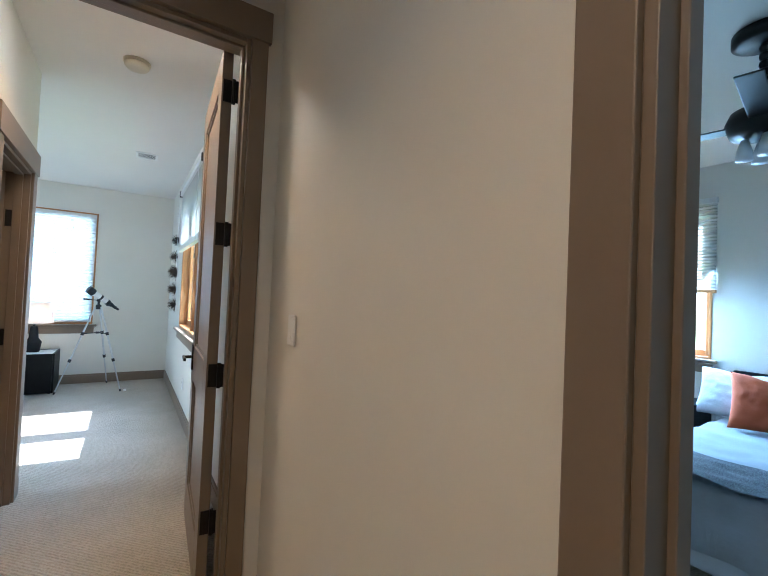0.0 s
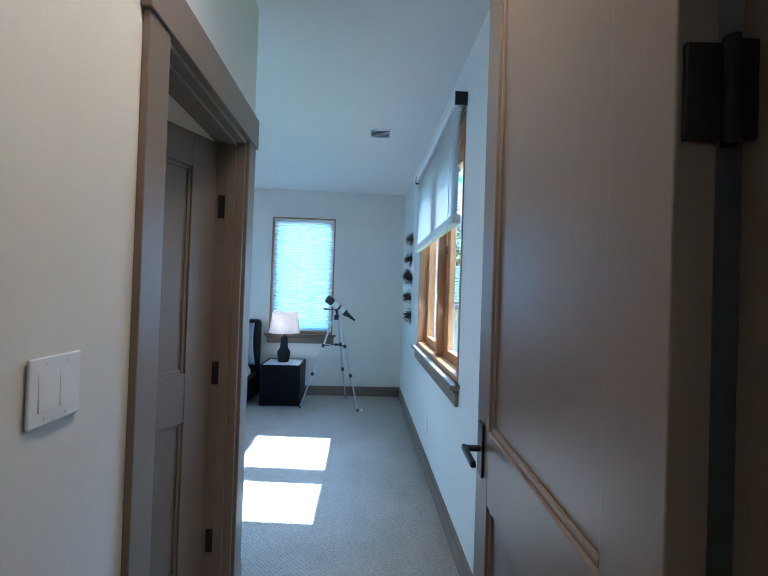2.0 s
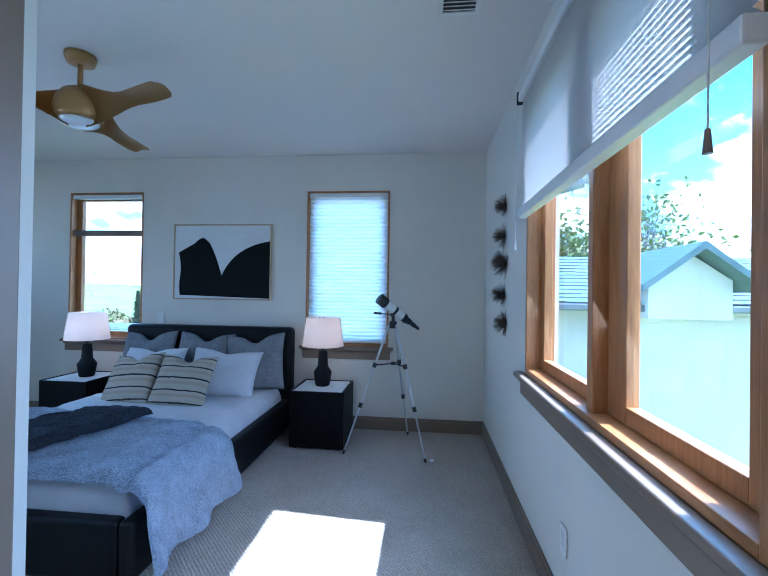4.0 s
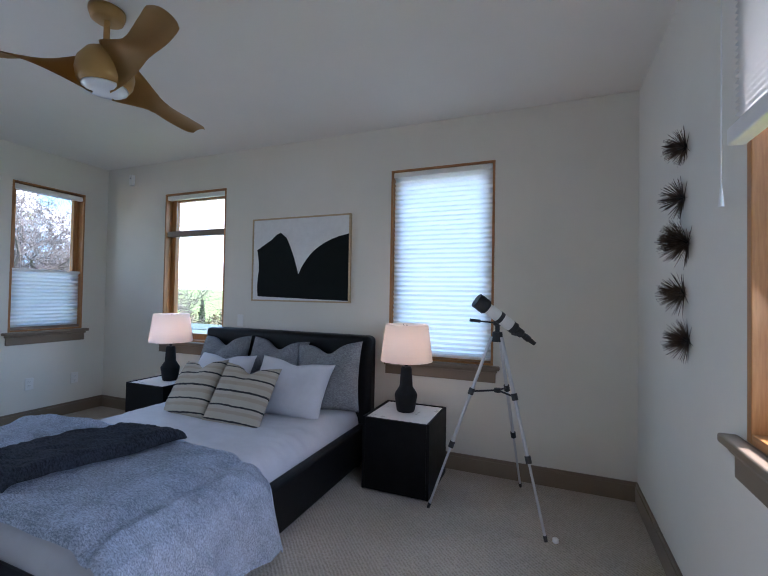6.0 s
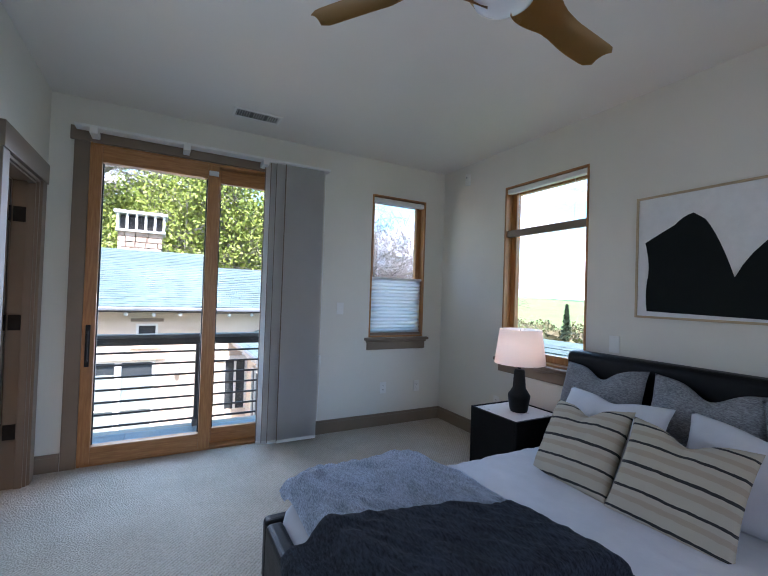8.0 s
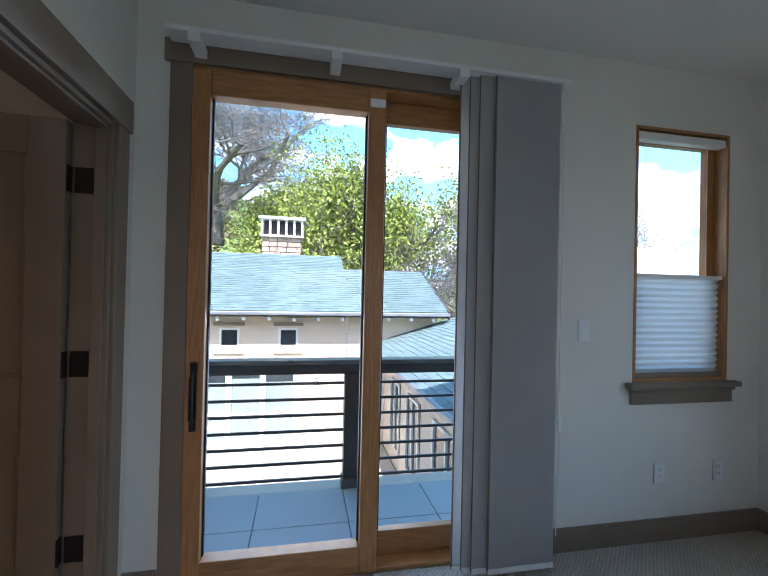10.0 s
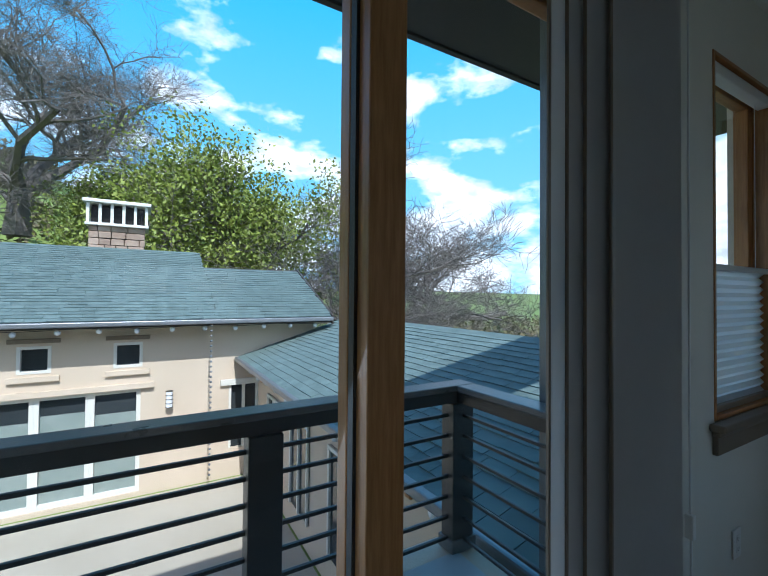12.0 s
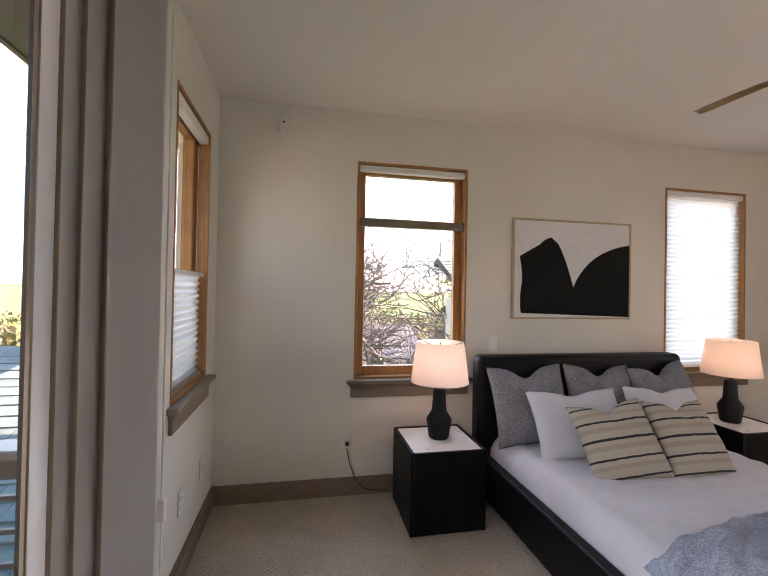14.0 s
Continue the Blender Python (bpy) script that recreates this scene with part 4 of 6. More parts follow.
th = thing("throw_blanket", "folded charcoal wool throw with fringe hanging over the bed foot", "throw blanket")
part("blanket", grid_surface(60, 110, throw_at, 0.014), NAVY, th, "", True)
bm = bmesh.new()
rnd = random.Random(4)
for i in range(46):
    u = (i + 0.5) / 46
    x, y, z = throw_at(u, 0.0)
    add_tube(bm, (x, y - 0.01, z + 0.01), (x + rnd.uniform(-0.02, 0.02), y - 0.012 + rnd.uniform(-0.01, 0.006), z - rnd.uniform(0.07, 0.11)), 0.0035, 0.002, n=5)
part("fringe", bm, NAVY, th, "twisted wool fringe")


def pillow(name, w, h, thick, mat, m, label, chop=0.06, seed=0, group=""):
    bm = bmesh.new()
    n = 30
    sheets = []
    for sg in (1, -1):
        vs = []
        for i in range(n + 1):
            row = []
            for j in range(n + 1):
                a, b = 2 * i / n - 1, 2 * j / n - 1
                x = a * w / 2 * (1 - 0.075 * (1 - b * b) * abs(a) ** 3)
                y = b * h / 2 * (1 - 0.075 * (1 - a * a) * abs(b) ** 3)
                dent = chop * math.exp(-(a / 0.33) ** 2) * sstep(-0.2, 1.0, b)
                y -= dent
                e = max(0.0, (1 - abs(a) ** 2.6)) ** 0.5 * max(0.0, (1 - abs(b) ** 2.6)) ** 0.5
                z = sg * thick / 2 * e * (1 - 0.35 * math.exp(-(a / 0.25) ** 2) * sstep(0.2, 1, b) * (chop / 0.06))
                z += sg * e * 0.010 * nz(a * 3 + seed, b * 3, seed) + 0.006 * e * nz(a * 9 + seed, b * 6, 2)
                row.append(bm.verts.new((x, y, z)))
            vs.append(row)
        for i in range(n):
            for j in range(n):
                bm.faces.new((vs[i][j], vs[i + 1][j], vs[i + 1][j + 1], vs[i][j + 1]))
    bmesh.ops.remove_doubles(bm, verts=bm.verts, dist=0.0005)
    bmesh.ops.recalc_face_normals(bm, faces=bm.faces)
    ob = part(name, bm, mat, None, "", True)
    ob.matrix_world = m
    return tagged(ob, label, "pillow", group)


def lean(x, y, z, tilt, yaw=0, roll=0):
    """Pillow standing with its back towards +y, leaning by tilt degrees from upright."""
    return pose(x, y, z, 0, 0, yaw) @ pose(0, 0, 0, 90 - tilt, 0, 0) @ pose(0, 0, 0, 0, 0, roll)


for i, (x, yaw, roll) in enumerate(((-1.15, -4, 3), (-0.59, 2, -2), (-0.075, 5, 5))):
    pillow("euro_pillow", 0.55, 0.53, 0.17, GREYLINEN, lean(x, 7.335 - 0.02 * (i == 2), 0.69, 20, yaw, roll), "grey linen pillow leaning on the headboard", 0.07, i * 3 + 1, "grey pillows")
for i, (x, yaw, roll) in enumerate(((-0.95, -6, 2), (-0.27, 6, -4))):
    pillow("bed_pillow", 0.62, 0.44, 0.17, SHEET, lean(x, 7.10, 0.625, 30, yaw, roll), "plump white cotton pillow", 0.03, i * 5 + 2, "white pillows")
for i, (x, y, yaw, roll) in enumerate(((-0.905, 6.83, -10, 8), (-0.455, 6.81, 6, -3))):
    pillow("striped_pillow", 0.46, 0.45, 0.16, STRIPES, lean(x, y, 0.612, 33, yaw, roll), "cream linen pillow with thin black and tan stripes", 0.05, i * 7 + 3, "striped pillows")


# ---- nightstands and lamps ----
def nightstand(m):
    t = thing("nightstand", "cube nightstand in matt black with an inset white top", "nightstand", m, "nightstands by the bed")
    w, h = 0.235, 0.497
    bm = bmesh.new()
    for lo, hi in (((-w, -w, 0.012), (-w + 0.02, w, h)), ((w - 0.02, -w, 0.012), (w, w, h)), ((-w + 0.02, w - 0.02, 0.012), (w - 0.02, w, h)), ((-w + 0.02, -w + 0.02, 0.012), (w - 0.02, w - 0.02, 0.03))):
        add_box(bm, lo, hi, 0.002)
    part("carcass", bm, BLACK, t)
    part("door", box((-w + 0.021, -w, 0.014), (w - 0.021, -w + 0.02, h - 0.004), 0.002), BLACK, t, "flush black push-open front")
    part("inset_top", box((-w + 0.02, -w + 0.02, h - 0.03), (w - 0.02, w - 0.02, h - 0.006), 0.001), WHITETOP, t, "white stone top")
    for x in (-1, 1):
        for y in (-1, 1):
            part("foot", tube((x * (w - 0.04), y * (w - 0.04), 0), (x * (w - 0.04), y * (w - 0.04), 0.013), 0.015), RUBBER, t)
    return t


ns = nightstand(pose(0.566, 7.335, 0))
copy_thing(ns, pose(-1.808, 7.345, 0))


def table_lamp(m):
    t = thing("table_lamp", "lit table lamp, black ceramic base, tapered white linen shade", "table lamp", m, "bedside lamps")
    prof = [(0.060, 0.0), (0.066, 0.012), (0.082, 0.115), (0.081, 0.125), (0.048, 0.178), (0.040, 0.30), (0.034, 0.318), (0.012, 0.322), (0.012, 0.335)]
    base = part("base", lathe(prof, 48), CERAMIC, t, "turned black ceramic base")
    smooth_by_angle(base, 35)
    part("stem", tube((0, 0, 0.33), (0, 0, 0.45), 0.007), IRON, t)
    bm = bmesh.new()
    n = 64
    rings = []
    for z, r in ((0.362, 0.188), (0.362, 0.1865), (0.622, 0.1525), (0.622, 0.154)):
        rings.append([bm.verts.new((r * math.cos(2 * math.pi * i / n), r * math.sin(2 * math.pi * i / n), z)) for i in range(n)])
    for a, b in ((3, 0), (0, 1), (1, 2), (2, 3)):
        if (a, b) in ((1, 2),):
            continue
        for i in range(n):
            j = (i + 1) % n
            bm.faces.new((rings[a][i], rings[a][j], rings[b][j], rings[b][i]))
    part("shade", bm, SHADE, t, "tapered white linen shade", True)
    bm = bmesh.new()
    for k in range(3):
        a = 2 * math.pi * k / 3
        add_tube(bm, (0, 0, 0.575), (0.150 * math.cos(a), 0.150 * math.sin(a), 0.614), 0.0018, n=6)
    add_tube(bm, (0, 0, 0.45), (0, 0, 0.62), 0.003, n=6)
    part("harp", bm, IRON, t, "wire shade carrier")
    r = bmesh.new()
    bmesh.ops.create_uvsphere(r, u_segments=16, v_segments=12, radius=0.028, matrix=Matrix.Translation((0, 0, 0.475)))
    part("bulb", r, BULB, t, "warm lit bulb", True)
    return t


LAMPS = ((0.552, 7.36, 0.4915), (-1.792, 7.36, 0.4915))
tl = table_lamp(pose(*LAMPS[0]))
copy_thing(tl, pose(*LAMPS[1]))

# ---- picture ----
P = (-1.117, -0.073, 1.248, 2.022)
pic = thing("framed_picture", "large abstract print, black hill shapes on white, thin oak frame", "picture")
yb, yf = YN - 0.003, YN - 0.033
for lo, hi in (((P[0], yf, P[2]), (P[0] + 0.014, yb, P[3])), ((P[1] - 0.014, yf, P[2]), (P[1], yb, P[3])), ((P[0] + 0.014, yf, P[2]), (P[1] - 0.014, yb, P[2] + 0.014)), ((P[0] + 0.014, yf, P[3] - 0.014), (P[1] - 0.014, yb, P[3]))):
    part("frame_bar", box(lo, hi, 0.0015), FRAMEWOOD, pic)
part("canvas", box((P[0] + 0.014, yf + 0.008, P[2] + 0.014), (P[1] - 0.014, yb - 0.004, P[3] - 0.014), 0), CANVAS, pic, "white canvas")
PW, PH = P[1] - P[0], P[3] - P[2]


def bezier(p0, p1, p2, n=8):
    return [((1 - k / n) ** 2 * p0[0] + 2 * (1 - k / n) * (k / n) * p1[0] + (k / n) ** 2 * p2[0], (1 - k / n) ** 2 * p0[1] + 2 * (1 - k / n) * (k / n) * p1[1] + (k / n) ** 2 * p2[1]) for k in range(n)]


hill = bezier((0.055, 0.62), (0.09, 0.42), (0.07, 0.31)) + bezier((0.07, 0.31), (0.055, 0.15), (0.075, 0.025)) + [(0.985, 0.025), (0.985, 0.775)]
hill += bezier((0.985, 0.775), (0.62, 0.70), (0.50, 0.32)) + bezier((0.50, 0.32), (0.42, 0.68), (0.345, 0.80), 7) + bezier((0.31, 0.82), (0.25, 0.80), (0.22, 0.745), 4) + bezier((0.22, 0.745), (0.13, 0.68), (0.055, 0.62), 6)
part("hill_shape", prism([(P[0] + a * PW, P[2] + b * PH) for a, b in hill], "y", yf + 0.004, yf + 0.007), INK, pic, "flat black hill shape")

# ---- telescope on a tripod ----
tele = thing("telescope", "small white refractor telescope on an aluminium tripod", "telescope", pose(0, 0, 0))
APEX = Vector((1.205, 7.19, 1.075))
FEET = (Vector((1.498, 6.966, 0.004)), Vector((0.815, 7.05, 0.004)), Vector((1.33, 7.58, 0.004)))
mids = []
for f in FEET:
    d = (f - APEX)
    out = Vector((d.x, d.y, 0)).normalized() * 0.035
    a, b = APEX + out, f
    knee, knee2 = a.lerp(b, 0.32), a.lerp(b, 0.63)
    mids.append(knee)
    leg = part("leg", tube(a, knee2, 0.0105, n=10), STEEL, tele, "aluminium tripod leg")
    part("leg_extension", tube(knee2, b, 0.0075, n=10), STEEL, leg)
    dd = (b - a).normalized()
    for k, rr in ((knee, 0.018), (knee2, 0.017)):
        part("leg_clamp", tube(k - dd * 0.02, k + dd * 0.02, rr, n=10), RUBBER, leg, "black plastic clamp")
    part("rubber_foot", tube(b - dd * 0.03, b, 0.011, 0.009, n=10), RUBBER, leg)
hub = (mids[0] + mids[1] + mids[2]) / 3 + Vector((0, 0, 0.01))
bm = tube(hub - Vector((0, 0, 0.012)), hub + Vector((0, 0, 0.012)), 0.02)
for k in mids:
    add_tube(bm, hub, k, 0.006, n=8)
part("spreader", bm, RUBBER, tele, "black tripod spreader")
bm = tube(APEX - Vector((0, 0, 0.03)), APEX + Vector((0, 0, 0.03)), 0.036, 0.03, 16)
add_tube(bm, APEX + Vector((0, 0, 0.03)), APEX + Vector((0, 0, 0.09)), 0.014)
add_box(bm, APEX + Vector((-0.022, -0.03, 0.07)), APEX + Vector((0.022, 0.03, 0.105)), 0.006)
add_tube(bm, APEX + Vector((-0.0, 0, 0.085)), APEX + Vector((-0.15, -0.06, 0.10)), 0.005)
add_tube(bm, APEX + Vector((-0.10, -0.04, 0.095)), APEX + Vector((-0.16, -0.065, 0.101)), 0.010)
part("mount", bm, RUBBER, tele, "black pan head with a handle")
F0, F1 = Vector((1.115, 7.075, 1.285)), Vector((1.405, 7.215, 1.055))
ax = (F1 - F0).normalized()
L0 = (F1 - F0).length
part("tube", tube(F0 + ax * 0.03, F0 + ax * 0.24, 0.035, n=28), PLASTIC, tele, "white telescope tube", False)
bm = lathe([(0.044, 0), (0.047, 0.004), (0.047, 0.075), (0.040, 0.082), (0.036, 0.085)], 28)
bm.transform(Matrix.Translation(F0 - ax * 0.03) @ ax.to_track_quat("Z", "Y").to_matrix().to_4x4())
part("dew_shield", bm, RUBBER, tele, "black dew shield")
bm = lathe([(0.037, 0), (0.037, 0.03), (0.026, 0.045), (0.026, 0.085), (0.017, 0.09), (0.017, 0.125)], 24)
bm.transform(Matrix.Translation(F0 + ax * 0.235) @ ax.to_track_quat("Z", "Y").to_matrix().to_4x4())
part("focuser", bm, RUBBER, tele, "black focuser")
up = Vector((0, 0, 1)) - ax * ax.z
up.normalize()
e0 = F0 + ax * 0.345
part("eyepiece", add_tube(tube(e0, e0 + ax * 0.03 + up * 0.0, 0.02, n=16), e0 + ax * 0.03, e0 + ax * 0.075, 0.015, 0.013, 16), RUBBER, tele)
sd = ax.cross(up)
part("focus_knob", tube(F0 + ax * 0.29 - sd * 0.05 - up * 0.02, F0 + ax * 0.29 + sd * 0.05 - up * 0.02, 0.013, n=14), RUBBER, tele)
g = F0 + ax * 0.15 - up * 0.0
bm = tube(g - ax * 0.012, g + ax * 0.012, 0.039, n=24)
add_tube(bm, g - up * 0.035, APEX + Vector((0, 0, 0.10)), 0.012)
part("tube_ring", bm, RUBBER, tele)
part("badge", box(F0 + ax * 0.10 - up * 0.018 - sd * 0.0365, F0 + ax * 0.14 + up * 0.0 - sd * 0.0355, 0), RUBBER, tele, "dark maker's mark")
bm = lathe([(0.012, 0), (0.016, 0.004), (0.016, 0.02), (0.010, 0.026)], 16)
ob = part("lens_cap", bm, PLASTIC, None, "", True)
ob.matrix_world = pose(1.545, 6.985, 0.001)
tagged(ob, "small white plastic cap lying on the carpet", "cap")

# ---- ceiling fan ----
FX, FY = -0.56, 5.90
fan = thing("ceiling_fan", "three-bladed satin gold ceiling fan with an opal lamp, at rest", "ceiling fan", pose(FX, FY, 0))
part("canopy", lathe([(0.058, CEILING - 0.055), (0.070, CEILING - 0.05), (0.080, CEILING - 0.02), (0.080, CEILING - 0.001)], 36), FANGOLD, fan, "gold ceiling canopy", True)
part("downrod", tube((0, 0, 2.50), (0, 0, CEILING - 0.04), 0.014, n=16), FANGOLD, fan)
body = part("motor_body", lathe([(0.016, 2.535), (0.04, 2.527), (0.085, 2.50), (0.118, 2.45), (0.127, 2.40), (0.120, 2.355), (0.105, 2.333)], 48), FANGOLD, fan, "domed gold motor housing", True)
part("lamp_lens", lathe([(0.100, 2.332), (0.096, 2.318), (0.075, 2.306), (0.03, 2.300), (0.002, 2.299)], 40), OPAL, fan, "unlit opal lamp lens", True)


def blade_mesh():
    bm = bmesh.new()
    nu, nv = 22, 8
    vs = []
    for i in range(nu + 1):
        u = i / nu
        r = 0.05 + 0.655 * u
        w = 0.056 + 0.066 * max(0.0, 1 - u / 0.45) ** 1.2 + 0.010 * sstep(0.4, 0.8, u)
        if u > 0.93:
            w *= 1 - 0.35 * ((u - 0.93) / 0.07) ** 2
        tw = radians(66 * max(0.0, 1 - u / 0.55) + 11)
        zc = 2.422 - 0.012 * u
        row = []
        for j in range(nv + 1):
            q = 2 * j / nv - 1
            yy, zz = q * w * math.cos(tw), q * w * math.sin(tw)
            row.append(bm.verts.new((r, -yy + 0.03 * math.sin(u * 3) - 0.02, zc + zz - 0.012 * q * q)))
        vs.append(row)
    for i in range(nu):
        for j in range(nv):
            bm.faces.new((vs[i][j], vs[i + 1][j], vs[i + 1][j + 1], vs[i][j + 1]))
    bmesh.ops.solidify(bm, geom=bm.faces, thickness=0.009)
    bmesh.ops.recalc_face_normals(bm, faces=bm.faces)
    return mesh_of("blade", bm, FANGOLD, True)


bl = blade_mesh()
for a in (101, 222, 344):
    ob = new("blade", bl)
    ob.parent = fan
    ob.matrix_basis = pose(0, 0, 0, 0, 0, a)

# ---- spiky wall ornaments ----
for i, (y, z, r) in enumerate(((6.70, 1.99, 0.07), (6.73, 1.772, 0.075), (6.77, 1.60, 0.07), (6.67, 1.568, 0.09), (6.72, 1.35, 0.08), (6.66, 1.148, 0.075))):
    rnd = random.Random(50 + i)
    o = thing("wall_urchin", "dark spiky quill rosette fixed to the wall", "wall ornament", pose(XE - 0.002, y, z), "spiky wall ornaments")
    bm = bmesh.new()
    for k in range(170):
        th, ph = rnd.uniform(0, 2 * math.pi), rnd.uniform(0.12, 1.5)
        d = Vector((-math.cos(ph), math.sin(ph) * math.cos(th), math.sin(ph) * math.sin(th)))
        add_tube(bm, d * 0.008, d * r * 1.3 * rnd.uniform(0.8, 1.05), 0.0018, 0.0006, n=4)
    part("quill_fan", bm, QUILL, o, "fan of thin brown quills")
    bm = bmesh.new()
    bmesh.ops.create_uvsphere(bm, u_segments=12, v_segments=8, radius=0.02, matrix=Matrix.Translation((-0.012, 0, 0)))
    part("core", bm, RUBBER, o, "black core")


# ---- fixtures ----
def vent(name, x0, x1, y0, y1, along, groups, label):
    t = thing(name, label, "ceiling vent")
    z = CEILING
    bm = bmesh.new()
    b = 0.022
    for lo, hi in (((x0, y0, z - 0.008), (x1, y0 + b, z)), ((x0, y1 - b, z - 0.008), (x1, y1, z)), ((x0, y0 + b, z - 0.008), (x0 + b, y1 - b, z)), ((x1 - b, y0 + b, z - 0.008), (x1, y1 - b, z))):
        add_box(bm, lo, hi, 0.002)
    part("vent_frame", bm, PLASTIC, t, "white vent frame")
    part("vent_throat", box((x0 + b, y0 + b, z - 0.0015), (x1 - b, y1 - b, z - 0.0005), 0), RUBBER, t, "dark duct")
    n = groups * 6
    for i in range(n):
        if i % 6 == 0 and i:
            continue
        if along == "y":
            y = y0 + b + (y1 - y0 - 2 * b) * (i + 0.5) / n
            tilt = (-0.001, 0.0, 0.003)[min(2, i // 6)] if groups > 1 else 0.001
            bmx = prism([(y - 0.0018 + tilt, z - 0.0055), (y + 0.0018 + tilt, z - 0.0055), (y + 0.0018, z - 0.0025), (y - 0.0018, z - 0.0025)], "x", x0 + b, x1 - b)
        else:
            x = x0 + b + (x1 - x0 - 2 * b) * (i + 0.5) / n
            bmx = prism([(x + 0.002, z - 0.009), (x + 0.0045, z - 0.009), (x + 0.002, z - 0.002), (x - 0.001, z - 0.002)], "y", y0 + b, y1 - b)
        part("vent_slat", bmx, PLASTIC, t)
    return t


vent("ceiling_vent", -2.945, -2.775, 5.37, 5.735, "y", 3, "white three-part ceiling air vent")
vent("ceiling_vent", 1.515, 1.712, 5.51, 5.715, "y", 1, "small square white ceiling air vent")

sm = thing("smoke_detector", "round ivory smoke detector on the ceiling", "smoke detector", pose(1.495, 3.64, 0))
part("base_ring", lathe([(0.072, CEILING - 0.012), (0.074, CEILING - 0.008), (0.074, CEILING - 0.0005)], 36), DETECTOR, sm, "", True)
part("cover", lathe([(0.03, CEILING - 0.046), (0.055, CEILING - 0.042), (0.066, CEILING - 0.03), (0.068, CEILING - 0.012)], 36), DETECTOR, sm, "", True)


def downlight(m):
    t = thing("downlight", "round recessed ceiling downlight, lit warm white", "downlight", m, "ceiling downlights")
    part("trim_ring", lathe([(0.072, -0.006), (0.092, -0.004), (0.092, -0.0005)], 36), PLASTIC, t, "white trim ring", True)
    part("lens", lathe([(0.001, -0.0085), (0.07, -0.0085), (0.071, -0.006)], 32), DOWNLIGHT, t, "glowing lens")
    return t


dl = downlight(pose(1.50, 3.06, CEILING))
copy_thing(dl, pose(1.0, 0.75, CEILING))
# added unseen fitting over the bathroom, in place of daylight there
copy_thing(dl, pose(-1.0, 3.3, CEILING))


def plate(m, kind, label):
    """A wall plate; local x across, z up, front towards -y."""
    gangs = 2 if kind == "double" else 1
    t = thing("light_switch" if kind in ("single", "double") else "power_outlet", label, "switch" if kind in ("single", "double") else "outlet", m)
    w = 0.0355 if gangs == 1 else 0.059
    part("wall_plate", box((-w, -0.007, -0.058), (w, 0, 0.058), 0.004, 3), PLASTIC, t)
    for g in range(gangs):
        cx = 0 if gangs == 1 else (-0.024, 0.024)[g]
        if kind in ("single", "double"):
            part("rocker", prism([(-0.0095, -0.033), (-0.0072, 0.033), (-0.006, 0.033), (-0.006, -0.033)], "x", cx - 0.0165, cx + 0.0165, 0.0005), PLASTIC, t)
        else:
            for z in (-0.02, 0.02):
                r = part("receptacle", box((cx - 0.0165, -0.009, z - 0.014), (cx + 0.0165, -0.006, z + 0.014), 0.003), PLASTIC, t)
                bm = bmesh.new()
                for dx in (-0.006, 0.006):
                    add_box(bm, (cx + dx - 0.001, -0.0096, z - 0.002), (cx + dx + 0.001, -0.0088, z + 0.007))
                add_tube(bm, (cx, -0.0096, z - 0.007), (cx, -0.0088, z - 0.007), 0.002, n=8)
                part("slots", bm, RUBBER, r)
        for z in (-0.046, 0.046):
            part("screw", tube((cx, -0.0082, z), (cx, -0.0065, z), 0.003, n=8), PLASTIC, t)
    return t


plate(pose(2.048, 2.236, 1.218, 0, 0, -90), "single", "white rocker light switch on the hall wall")
plate(pose(0.972, 3.003, 1.205, 0, 0, 90), "double", "white double rocker light switch plate")
plate(pose(0.972, 3.08, 0.40, 0, 0, 90), "outlet", "white duplex power outlet in the passage")
plate(pose(XW + 0.002, 6.47, 1.195, 0, 0, 90), "single", "white rocker light switch beside the blind")
plate(pose(XW + 0.002, 6.975, 0.385, 0, 0, 90), "outlet", "white duplex power outlet")
plate(pose(XW + 0.002, 7.385, 0.375, 0, 0, 90), "outlet", "small white wall jack")
o = plate(pose(-2.357, YN - 0.002, 0.385), "outlet", "white duplex power outlet with a black lamp plug")
plate(pose(-1.262, YN - 0.002, 1.054), "single", "white switch plate beside the headboard")
plate(pose(XE - 0.002, 5.45, 0.36, 0, 0, -90), "outlet", "white duplex power outlet under the window")
bm = box((-0.013, -0.035, -0.033), (0.013, -0.009, -0.007), 0.004)
part("lamp_plug", bm, RUBBER, o, "black plug")
cv = bpy.data.curves.new("lamp_cord", "CURVE")
cv.dimensions, cv.bevel_depth = "3D", 0.003
sp = cv.splines.new("BEZIER")
pts = ((-2.358, YN - 0.035, 0.335), (-2.325, YN - 0.04, 0.20), (-2.24, YN - 0.03, 0.06), (-2.06, YN - 0.028, 0.02))
sp.bezier_points.add(len(pts) - 1)
for b, p in zip(sp.bezier_points, pts):
    b.co, b.handle_left_type, b.handle_right_type = p, "AUTO", "AUTO"
cv.materials.append(RUBBER)
tagged(new("lamp_cord", cv), "black lamp cord running down the wall", "cord")

s = thing("motion_detector", "small white corner sensor high on the wall", "sensor", pose(-2.83, YN, 2.558))
part("housing", prism([(-0.03, -0.001), (0.03, -0.001), (0.024, -0.036), (-0.024, -0.036)], "z", -0.06, 0.06, 0.006), PLASTIC, s)
part("sensor_lens", box((-0.006, -0.038, 0.012), (0.006, -0.035, 0.026), 0.002), RUBBER, s)

